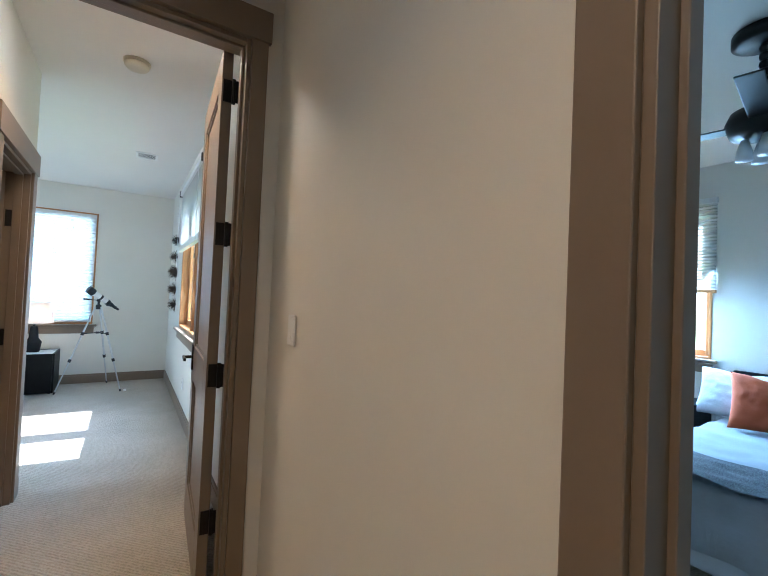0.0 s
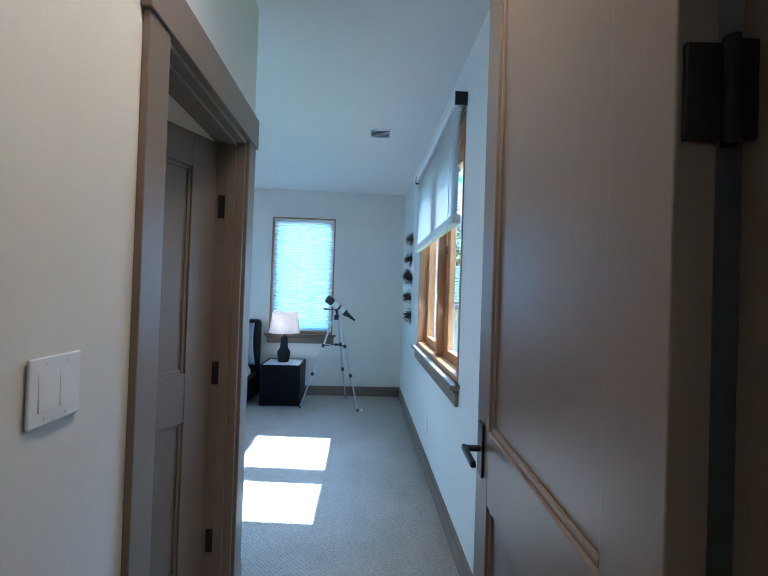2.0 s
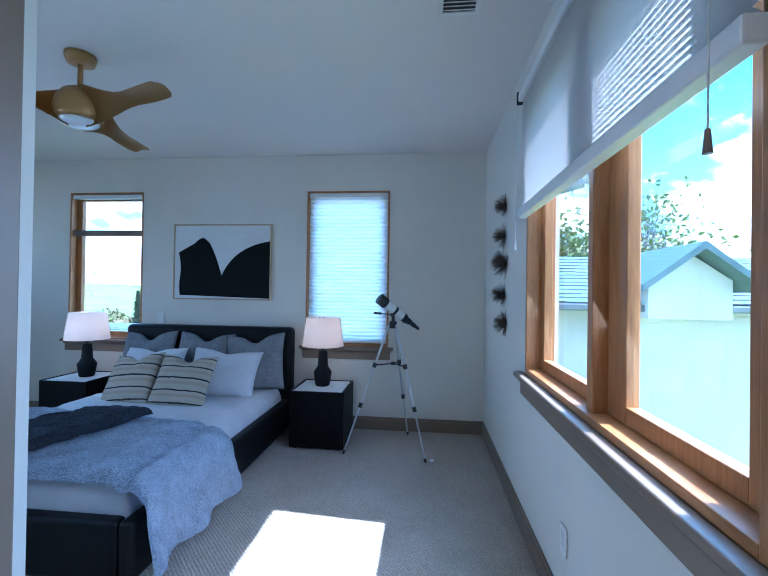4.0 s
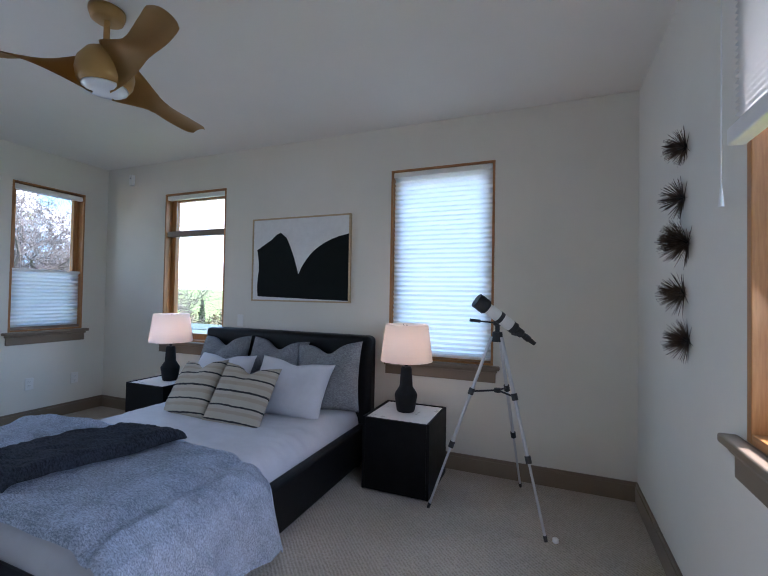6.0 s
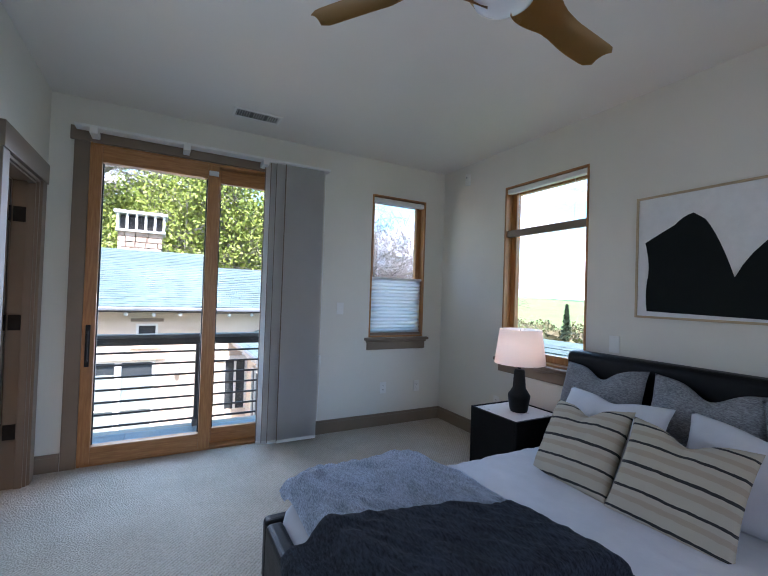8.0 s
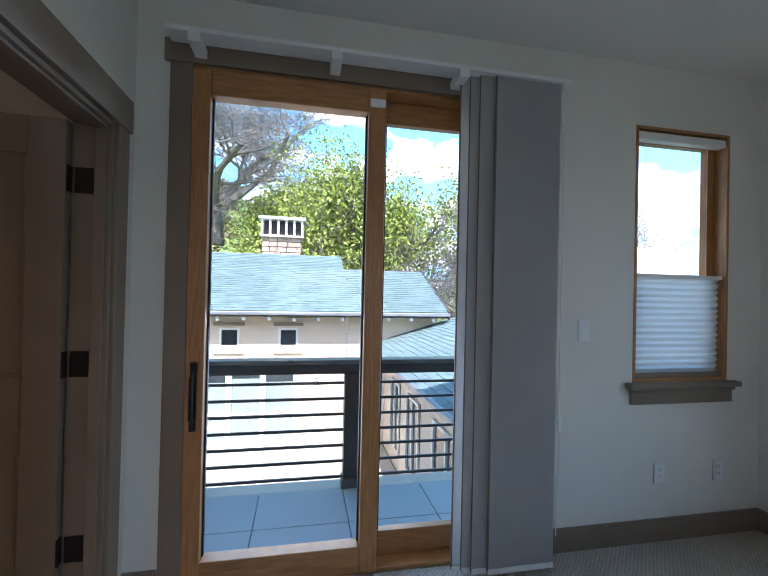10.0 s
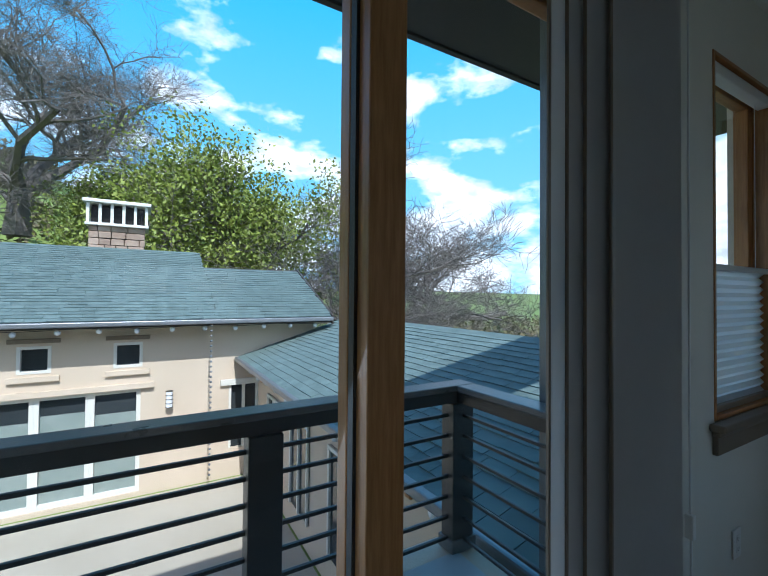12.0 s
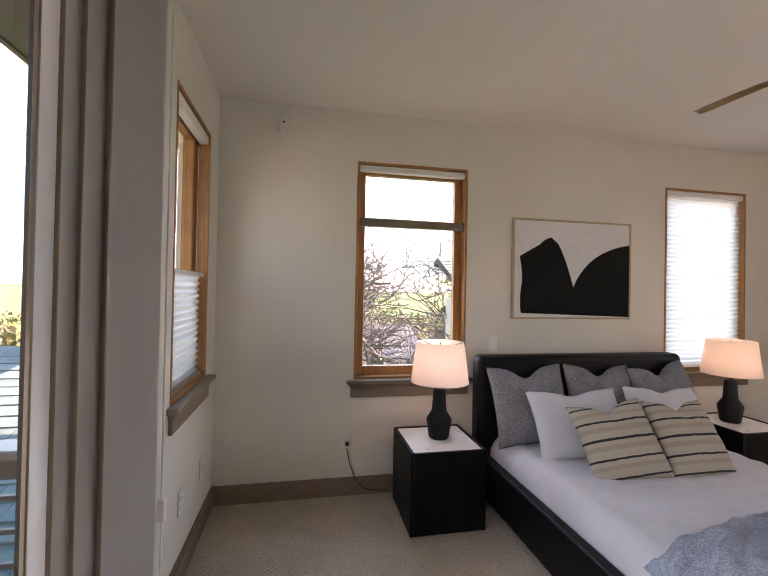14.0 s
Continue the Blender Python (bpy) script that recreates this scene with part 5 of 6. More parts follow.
# ---- second bedroom, seen through its doorway ----
g = thing("guest_bed", "bed with a white coverlet in the second bedroom", "bed", pose(5.0, 1.38, 0))
part("base", box((-1.05, -0.8, 0.08), (1.0, 0.8, 0.25), 0.03, 3), SHEET, g, "white valance")
part("coverlet", grid_surface(60, 60, lambda u, v: (-1.1 + 2.1 * u, -0.85 + 1.7 * v, 0.20 + 0.27 * min(1, 12 * min(u, v, 1 - v, 1) if u < 1 else 1) ** 0.4 + 0.012 * nz(u * 14, v * 10)), 0.02), SHEET, g, "white quilted coverlet", True)
part("headboard", box((0.99, -0.82, 0.05), (1.04, 0.72, 0.86), 0.02), BLACK, g, "black headboard")
pillow("guest_pillow", 0.6, 0.42, 0.16, SHEET, pose(5.80, 1.98, 0.68, 0, 0, 0) @ pose(0, 0, 0, 65, 0, -90), "white pillow on the second bed", 0.02, 11)
pillow("rust_pillow", 0.46, 0.46, 0.15, RUST, pose(5.60, 1.76, 0.68, 0, 0, -82) @ pose(0, 0, 0, 62, 0, 5), "rust orange throw pillow", 0.03, 12)
th = thing("guest_throw", "grey striped throw folded over the second bed", "throw blanket")
part("blanket", grid_surface(20, 40, lambda u, v: (4.05 + 0.42 * u, 0.53 + 1.72 * v, 0.505 + 0.02 * nz(u * 4, v * 8) - 0.24 * sstep(0.94, 1.0, v)), 0.02), GREYLINEN, th, "", True)
g = thing("guest_nightstand", "black nightstand by the second bed", "nightstand", pose(5.80, 2.49, 0))
part("carcass", box((-0.23, -0.24, 0.02), (0.23, 0.24, 0.55), 0.004), BLACK, g)
part("drawer_front", box((-0.245, -0.23, 0.05), (-0.231, 0.23, 0.53), 0.003), BLACK, g)
g = thing("guest_lamp", "table lamp with a lit shade in the second bedroom", "table lamp", pose(5.87, 2.60, 0.55))
part("base", lathe([(0.05, 0), (0.07, 0.1), (0.02, 0.28), (0.012, 0.36)], 24), CERAMIC, g, "", True)
part("shade", lathe([(0.16, 0.34), (0.125, 0.60)], 32), SHADE, g, "linen shade", True)
g = thing("guest_ceiling_fan", "dark metal ceiling fan with a cluster of lamp cups", "ceiling fan", pose(4.05, 1.42, 0))
part("canopy", lathe([(0.10, CEILING - 0.06), (0.13, CEILING - 0.045), (0.13, CEILING - 0.001)], 30), IRON, g, "", True)
part("chain_rod", tube((0, 0, 2.36), (0, 0, CEILING - 0.05), 0.014), IRON, g)
for k in range(7):
    r = bmesh.new()
    bmesh.ops.create_uvsphere(r, u_segments=10, v_segments=6, radius=0.026, matrix=Matrix.Translation((0, 0, 2.40 + 0.04 * k)))
    part("chain_link", r, IRON, g)
part("motor", lathe([(0.05, 2.20), (0.13, 2.22), (0.15, 2.28), (0.13, 2.33), (0.05, 2.37)], 30), IRON, g, "", True)
for k in range(4):
    a = k * 1.57 + 0.4
    part("lamp_cup", lathe([(0.035, 2.10), (0.03, 2.15), (0.015, 2.20)], 16, (0.07 * math.cos(a), 0.07 * math.sin(a), 0)), OPAL, g, "frosted lamp cup", True)
for k in range(4):
    bmx = box((0.13, -0.045, 2.262), (0.60, 0.045, 2.27), 0.003)
    ob = part("blade", bmx, IRON, g)
    ob.matrix_basis = pose(0, 0, 0, 0, 0, 90 * k + 10)


# ---- balcony ----
RX = -4.47
bal = structure("balcony_floor", box((-4.62, 4.0, -0.42), (XW - 0.181, 6.66, -0.165), 0.004), STUCCO, "balcony slab with a stucco edge", "balcony floor")
rail = thing("balcony_railing", "dark brown steel balcony railing with thin horizontal bars", "railing", pose(0, 0, 0))
POSTS = (4.15, 5.365, 6.55)
for y in POSTS:
    p = part("post", box((RX - 0.055, y - 0.08, -0.15), (RX + 0.055, y + 0.08, 0.735), 0.006), RAIL, rail)
    part("post_shoe", box((RX - 0.068, y - 0.093, -0.1505), (RX + 0.068, y + 0.093, -0.075), 0.004), RAILTOP, p, "grey post shoe")
part("beam", box((RX - 0.03, POSTS[0] - 0.055, 0.735), (RX + 0.03, POSTS[2] + 0.055, 0.815), 0.004), RAIL, rail)
part("cap_rail", box((RX - 0.07, POSTS[0] - 0.075, 0.815), (RX + 0.07, POSTS[2] + 0.075, 0.85), 0.008, 3), RAILTOP, rail, "weathered grey cap rail")
for y in (POSTS[0], POSTS[2]):
    part("beam", box((RX + 0.03, y - 0.03, 0.735), (XW - 0.183, y + 0.03, 0.815), 0.004), RAIL, rail)
    part("cap_rail", box((RX + 0.07, y - 0.07, 0.815), (XW - 0.183, y + 0.07, 0.85), 0.008, 3), RAILTOP, rail, "weathered grey cap rail")
for k in range(7):
    z = -0.075 + 0.1225 * k
    for a, b in zip(POSTS, POSTS[1:]):
        part("bar", box((RX - 0.01, a + 0.08, z - 0.01), (RX + 0.01, b - 0.08, z + 0.01), 0.003), RAIL, rail)
    for y in (POSTS[0], POSTS[2]):
        part("bar", box((RX + 0.055, y - 0.009, z - 0.009), (XW - 0.183, y + 0.009, z + 0.009), 0.003), RAIL, rail)

# ---- eaves of this house ----
structure("roof_eave_west", box((-4.64, 1.5, 3.05), (XW - 0.181, 9.9, 3.10), 0.004), SOFFIT, "dark stained eave soffit over the balcony", "eave")
structure("roof_fascia_west", box((-4.685, 1.5, 3.035), (-4.641, 9.9, 3.22), 0.004), SOFFIT, "dark stained fascia board", "fascia")
structure("roof_gutter_west", box((-4.775, 1.5, 3.10), (-4.687, 9.95, 3.21), 0.02), GUTTER, "grey rain gutter", "gutter")
bm = box((-3.43, -1.75, 2.871), (-3.33, 7.87, 3.14), 0)
add_box(bm, (-3.33, 7.77, 2.871), (2.23, 7.87, 3.14))
add_box(bm, (2.13, 3.4, 2.871), (2.23, 7.77, 3.14))
structure("wall_eave_band", bm, STUCCO, "stucco wall band under the roof", "wall")
g = thing("eave_post", "slim grey post from the eave to the ground beside the balcony", "post", pose(-3.94, 6.705, 0))
part("shaft", box((-0.03, -0.03, DEEP), (0.03, 0.03, 3.05), 0.004), GUTTER, g)
structure("roof_top", box((-4.64, -2.4, 3.142), (2.5, 8.2, 3.24), 0.004), SHINGLE, "low shingled roof above the rooms", "roof")
g = thing("downspout", "pale grey downspout elbow at the roof corner", "downspout", pose(0, 0, 0))
bm = tube((2.42, 7.31, 2.20), (2.76, 7.18, 2.28), 0.045)
add_tube(bm, (2.76, 7.18, 2.28), (2.81, 7.16, 2.36), 0.045)
add_tube(bm, (2.81, 7.16, 2.36), (2.83, 7.15, 2.62), 0.045)
part("elbow", bm, GUTTER, g, "", True)


# ---- roofs with real shingles ----
def shingle_field(origin, along, up_slope, length, rise, cover=None, w=0.30, expo=0.15, seed=1):
    """Corner lists of thin wedge shingles on a slope. along, up_slope: unit vectors; yields (centre distance key, 8 corners)."""
    rnd = random.Random(seed)
    nrm = along.cross(up_slope).normalized()
    if nrm.z < 0:
        nrm = -nrm
    out = []
    for c in range(int(rise / expo)):
        s0 = c * expo
        off = rnd.uniform(0, w)
        x = -off
        while x < length:
            ww = w * rnd.uniform(0.75, 1.25)
            a, b = max(0.0, x + 0.003), min(length, x + ww - 0.003)
            x += ww
            if b - a < 0.05:
                continue
            j = rnd.uniform(-0.012, 0.006)
            h0 = rnd.uniform(0.018, 0.028)
            p = [origin + along * a + up_slope * (s0 + j), origin + along * b + up_slope * (s0 + j), origin + along * b + up_slope * (s0 + expo * 1.25), origin + along * a + up_slope * (s0 + expo * 1.25)]
            out.append([q + nrm * 0.002 for q in p] + [p[0] + nrm * h0, p[1] + nrm * h0, p[2] + nrm * 0.008, p[3] + nrm * 0.008])
    return out


BOXF = ((3, 2, 1, 0), (4, 5, 6, 7), (0, 1, 5, 4), (1, 2, 6, 5), (2, 3, 7, 6), (3, 0, 4, 7))


def joined_boxes(name, boxes, mat, parent, label=""):
    vs, fs = [], []
    for i, c in enumerate(boxes):
        vs += [tuple(p) for p in c]
        fs += [tuple(8 * i + k for k in f) for f in BOXF]
    me = bpy.data.meshes.new(name)
    me.from_pydata(vs, [], fs)
    me.materials.append(mat)
    ob = new(name, me)
    ob.parent = parent
    return tagged(ob, label, "", "", "stuff")


# main house across the court
house = thing("main_house", "cream stucco house with a green-grey shingle roof", "house", pose(0, 0, 0), kind="structure")
HX = -13.0
bm = bmesh.new()
wins = [(c - 0.27, c + 0.27, -0.25, 0.30) for c in (-1.65, -0.1, 1.43, 2.97, 4.555)]
wins += [(1.15, 4.80, -3.0, -0.72), (6.65, 7.36, -2.4, -0.85)]
ys = sorted({-9.0, 8.9, *[q for a in wins for q in a[:2]]})
zs = sorted({DEEP, 0.95, *[q for a in wins for q in a[2:]]})
for a, b in zip(ys, ys[1:]):
    for c, d in zip(zs, zs[1:]):
        if not any(h[0] <= a and b <= h[1] and h[2] <= c and d <= h[3] for h in wins):
            add_box(bm, (HX - 0.25, a, c), (HX, b, d))
add_box(bm, (-20.0, 8.65, DEEP), (HX - 0.25, 8.9, 0.95))
add_box(bm, (-20.0, -9.0, DEEP), (-19.8, 8.65, 0.95))
part("wall", bm, STUCCO, house, "cream stucco wall")
for y0, y1, z0, z1 in wins[:5]:
    wn_ = part("window", box((HX - 0.12, y0, z0), (HX - 0.1, y1, z1), 0), DARKGLASS, house, "dark window pane")
    bm = bmesh.new()
    for lo, hi in (((HX - 0.1, y0, z0), (HX + 0.01, y0 + 0.06, z1)), ((HX - 0.1, y1 - 0.06, z0), (HX + 0.01, y1, z1)), ((HX - 0.1, y0 + 0.06, z0), (HX + 0.01, y1 - 0.06, z0 + 0.06)), ((HX - 0.1, y0 + 0.06, z1 - 0.06), (HX + 0.01, y1 - 0.06, z1))):
        add_box(bm, lo, hi, 0.004)
    part("frame", bm, WHITEWIN, wn_, "pale window frame")
    part("sill", box((HX, y0 - 0.14, z0 - 0.16), (HX + 0.07, y1 + 0.14, z0 - 0.05), 0.006), STUCCO, wn_)
    part("head_trim", box((HX, y0 - 0.14, z1 + 0.06), (HX + 0.06, y1 + 0.14, z1 + 0.15), 0.006), TRIM, wn_)
y0, y1, z0, z1 = wins[5]
part("head_band", box((HX, y0 - 0.25, z1 + 0.0), (HX + 0.09, y1 + 0.25, z1 + 0.12), 0.006), STUCCO, house)
for k in range(4):
    a, b = y0 + (y1 - y0) * k / 4, y0 + (y1 - y0) * (k + 1) / 4
    d_ = part("patio_door", box((HX - 0.14, a + 0.07, z0 + 0.08), (HX - 0.12, b - 0.07, z1 - 0.08), 0), DARKGLASS, house, "dark glazed patio door")
    part("roller_shade", box((HX - 0.119, a + 0.082, z0 + 0.1), (HX - 0.115, b - 0.082, z1 - 0.42 - 0.1 * (k % 2)), 0), SHADECLOTH, d_, "pale green shade")
    bm = bmesh.new()
    for lo, hi in (((HX - 0.16, a, z0), (HX - 0.04, a + 0.08, z1)), ((HX - 0.16, b - 0.08, z0), (HX - 0.04, b, z1)), ((HX - 0.16, a + 0.08, z0), (HX - 0.04, b - 0.08, z0 + 0.1)), ((HX - 0.16, a + 0.08, z1 - 0.09), (HX - 0.04, b - 0.08, z1)), ((HX - 0.15, a + 0.08, z0 + 0.85), (HX - 0.06, b - 0.08, z0 + 0.9))):
        add_box(bm, lo, hi, 0.004)
    part("frame", bm, WHITEWIN, d_, "pale door frame")
y0, y1, z0, z1 = wins[6]
wn_ = part("window", box((HX - 0.12, y0, z0), (HX - 0.1, y1, z1), 0), DARKGLASS, house)
part("head_trim", box((HX, y0 - 0.2, z1), (HX + 0.08, y1 + 0.2, z1 + 0.14), 0.006), WHITEWIN, wn_)
bm = bmesh.new()
for a in (y0, (y0 + y1) / 2 - 0.03, y1 - 0.06):
    add_box(bm, (HX - 0.1, a, z0), (HX, a + 0.06, z1), 0.004)
part("frame", bm, WHITEWIN, wn_)
sl = math.atan2(1.84, 4.1)
upv = Vector((-math.cos(sl), 0, math.sin(sl)))
bm = prism([(-12.4, 0.80), (-16.5, 2.64), (-20.6, 0.80), (-20.6, 0.72), (-16.5, 2.52), (-12.4, 0.72)], "y", -9.5, 6.3)
rf = part("roof", bm, SOFFIT, house, "shingled gable roof")
bm = prism([(-12.4, 0.80), (-15.4, 2.146), (-18.4, 0.80), (-18.4, 0.72), (-15.4, 2.06), (-12.4, 0.72)], "y", 6.301, 9.1)
rf2 = part("roof", bm, SOFFIT, house, "lower shingled gable roof")
joined_boxes("shingle_field", shingle_field(Vector((-12.38, -9.5, 0.805)), Vector((0, 1, 0)), upv, 15.8, 4.5, seed=3), SHINGLE, rf, "green-grey asphalt shingles")
joined_boxes("shingle_field", shingle_field(Vector((-12.38, 6.3, 0.805)), Vector((0, 1, 0)), upv, 2.8, 3.29, seed=4), SHINGLE, rf2, "green-grey asphalt shingles")
part("gutter", box((-12.39, -9.5, 0.70), (-12.28, 9.1, 0.80), 0.02), GUTTER, house, "grey rain gutter")
part("rake_board", prism([(-12.4, 0.60), (-15.4, 1.95), (-15.4, 2.2), (-12.4, 0.84)], "y", 9.1, 9.15), SOFFIT, house)
part("eave_soffit", box((-13.0, -9.4, 0.66), (-12.4, 9.05, 0.70), 0.003), SOFFIT, house)
sc = thing("wall_sconce", "caged cylinder wall lantern on the stucco wall", "wall lantern", pose(HX, 5.36, -1.2))
part("glass_cylinder", tube((0.09, 0, 0), (0.09, 0, 0.36), 0.07, n=16), OPAL, sc)
for z in (0.0, 0.09, 0.18, 0.27, 0.36):
    part("cage_ring", lathe([(0.074, z - 0.008), (0.08, z), (0.074, z + 0.008)], 16, (0.09, 0, 0)), IRON, sc)
part("back_plate", box((0, -0.05, 0.05), (0.02, 0.05, 0.31), 0.003), IRON, sc)
ch = thing("chimney", "stone chimney with a pale slotted cap", "chimney", pose(-17.6, 4.10, 0))
rnd = random.Random(8)
for row in range(12):
    y = -0.72
    z = 1.0 + row * 0.2
    while y < 0.70:
        wv_ = min(rnd.uniform(0.22, 0.5), 0.72 - y)
        part("stone", box((-0.55, y, z), (0.55 + rnd.uniform(0, 0.04), y + wv_ - 0.015, z + 0.185), 0.012, 1), STONE, ch)
        y += wv_
part("cap_base", box((-0.7, -0.80, 3.36), (0.7, 0.80, 3.44), 0.01), WHITEWIN, ch)
part("flue", box((-0.40, -0.68, 3.40), (0.40, 0.68, 3.98), 0.01), IRON, ch, "dark flue")
for k in range(6):
    y = -0.74 + 1.48 * k / 5
    part("cap_post", box((0.50, y - 0.04, 3.44), (0.62, y + 0.04, 4.02), 0.008), WHITEWIN, ch)
    part("cap_post", box((-0.62, y - 0.04, 3.44), (-0.50, y + 0.04, 4.02), 0.008), WHITEWIN, ch)
part("cap_slab", box((-0.75, -0.86, 4.02), (0.75, 0.86, 4.12), 0.015), WHITEWIN, ch)

# wing with a low roof
wing = thing("garden_wing", "low stucco wing with a shingle roof and timber brackets", "house", pose(0, 0, 0), kind="structure")
bm = box((-12.99, 7.35, DEEP), (-3.75, 7.55, -0.05), 0)
add_box(bm, (-12.99, 12.6, DEEP), (-3.0, 12.8, -0.05))
add_box(bm, (-3.2, 8.2, DEEP), (-3.0, 12.6, 0.6))
part("wall", bm, STUCCO, wing, "cream stucco wall")
sw = math.atan(0.314)
upw = Vector((0, math.cos(sw), math.sin(sw)))
bm = prism([(6.85, -0.20), (9.84, 0.74), (12.95, -0.24), (12.95, -0.32), (9.84, 0.66), (6.85, -0.28)], "x", -12.99, -3.52)
wr = part("roof", bm, SOFFIT, wing, "low shingled roof")
wr2 = part("roof", prism([(8.0, 0.16), (9.84, 0.74), (12.95, -0.24), (12.95, -0.32), (9.84, 0.66), (8.0, 0.08)], "x", -3.519, -2.35), SOFFIT, wing, "end of the low shingled roof")
part("gutter", box((-12.95, 6.76, -0.27), (-3.55, 6.86, -0.17), 0.02), GUTTER, wing, "grey rain gutter")
for k in range(9):
    x = -12.4 + k * 1.05
    part("rafter_tail", prism([(6.95, -0.33), (7.35, -0.21), (7.35, -0.75), (7.28, -0.75), (7.22, -0.45)], "x", x - 0.05, x + 0.05), WOOD, wing)
for x0, x1 in ((-11.9, -10.9), (-10.2, -9.2), (-8.3, -6.9)):
    wd = part("window", box((x0, 7.33, -2.6), (x1, 7.345, -0.9), 0), DARKGLASS, wing)
    bm = bmesh.new()
    for a in (x0, (x0 + x1) / 2 - 0.03, x1 - 0.06):
        add_box(bm, (a, 7.29, -2.6), (a + 0.06, 7.349, -0.9), 0.004)
    add_box(bm, (x0 + 0.06, 7.29, -0.96), (x1 - 0.06, 7.349, -0.9), 0.004)
    part("frame", bm, WHITEWIN, wd)
part("ridge_cap", prism([(9.70, 0.72), (9.84, 0.78), (9.98, 0.72), (9.84, 0.745)], "x", -12.99, -2.35), SHINGLE, wing)

# outdoor string lights under both eaves
def string_lights(label, a, b, n, sag):
    t = thing("string_lights", label, "string lights")
    a, b = Vector(a), Vector(b)
    bm = bmesh.new()
    prev = None
    for i in range(n * 4 + 1):
        u = i / (n * 4)
        p = a.lerp(b, u) - Vector((0, 0, sag * abs(math.sin(math.pi * u * n / 3))))
        if prev is not None:
            add_tube(bm, prev, p, 0.006, n=4)
        prev = p
    part("cable", bm, RUBBER, t)
    for i in range(n):
        u = (i + 0.5) / n
        p = a.lerp(b, u) - Vector((0, 0, sag * abs(math.sin(math.pi * u * n / 3)) + 0.05))
        s_ = bmesh.new()
        bmesh.ops.create_uvsphere(s_, u_segments=10, v_segments=8, radius=0.055, matrix=Matrix.Translation(p))
        part("bulb", s_, OPAL, t, "frosted globe bulb", True)
    return t


string_lights("white globe string lights under the main eave", (-12.5, -2.2, 0.66), (-12.5, 9.0, 0.66), 17, 0.03)
string_lights("white globe string lights along the wing eave", (-12.3, 6.95, -0.3), (-4.2, 6.95, -0.3), 12, 0.06)
rc = thing("rain_chain", "rain chain hanging from the gutter", "rain chain", pose(-12.34, 6.15, 0))
for k in range(30):
    part("link", lathe([(0.02, -0.02), (0.03, 0), (0.02, 0.02)], 8, (0, 0, 0.66 - 0.115 * k)), GUTTER, rc)

# neighbouring building to the north
nb = thing("north_house", "white stucco house with a blue-grey shingle roof", "house", pose(0, 0, 0), kind="structure")
bm = box((0.1, 11.0, DEEP), (9.0, 11.25, 1.35), 0)
add_box(bm, (0.1, 11.25, DEEP), (0.35, 12.45, 1.35))
add_box(bm, (0.35, 12.2, DEEP), (9.0, 12.45, 1.95))
part("wall", bm, STUCCOW, nb, "white stucco wall")
rn = part("roof", prism([(10.5, 1.22), (12.3, 2.12), (12.5, 2.05), (12.5, 1.95), (12.3, 2.0), (10.5, 1.12)], "x", -0.15, 9.4), SOFFIT, nb)
sn = math.atan2(0.9, 1.8)
joined_boxes("shingle_field", shingle_field(Vector((-0.15, 10.5, 1.225)), Vector((1, 0, 0)), Vector((0, math.cos(sn), math.sin(sn))), 9.55, 2.0, seed=6), SHINGLE, rn, "grey asphalt shingles")
part("gutter", box((-0.15, 10.4, 1.1), (9.4, 10.5, 1.21), 0.02), GUTTER, nb)
part("downspout", box((4.60, 10.9, DEEP), (4.68, 10.99, 1.1), 0.01), GUTTER, nb)
bm = prism([(4.9, 1.0), (6.1, 1.0), (6.1, 1.6), (5.5, 2.0), (4.9, 1.6)], "y", 10.3, 11.6)
part("dormer", bm, STUCCOW, nb)
part("dormer_roof", prism([(4.65, 1.42), (5.5, 2.05), (6.35, 1.42), (6.35, 1.52), (5.5, 2.16), (4.65, 1.52)], "y", 9.95, 12.4), SHINGLE, nb)


# cottage down in the valley
vh = thing("valley_cottage", "small cottage with a pale blue-grey roof in the valley", "house", pose(2.0, 26.0, 0), kind="structure")
part("wall", box((-1.3, 0.3, -7.5), (1.5, 3.9, -2.25), 0), STUCCOW, vh, "pale stucco wall")
part("roof", prism([(0.0, -2.3), (2.1, -0.40), (4.2, -2.3), (4.2, -2.42), (2.1, -0.52), (0.0, -2.42)], "x", -1.6, 1.8), GUTTER, vh, "pale blue-grey roof")
part("chimney", box((0.9, 1.9, -0.9), (1.3, 2.3, 0.0), 0.01), STONE, vh)


# ---- terrain ----
def land(x, y):
    r = math.hypot(x, y)
    z = DEEP
    z += 37 * math.exp(-(((x + 105) / 52) ** 2 + ((y + 42) / 56) ** 2)) * sstep(20, 60, r)
    a = math.degrees(math.atan2(y, x))
    far = sstep(120, 420, r)
    if y > -80:
        z += far * (3.5 + 0.013 * r + 6 * nz(x / 190.0, y / 190.0, 5) + 4 * nz(x / 75.0, y / 75.0, 2)) * (0.25 + 0.75 * sstep(110, 165, a))
    z -= 3.0 * sstep(25, 70, r) * (1 - far) * sstep(0, 20, y)
    return z


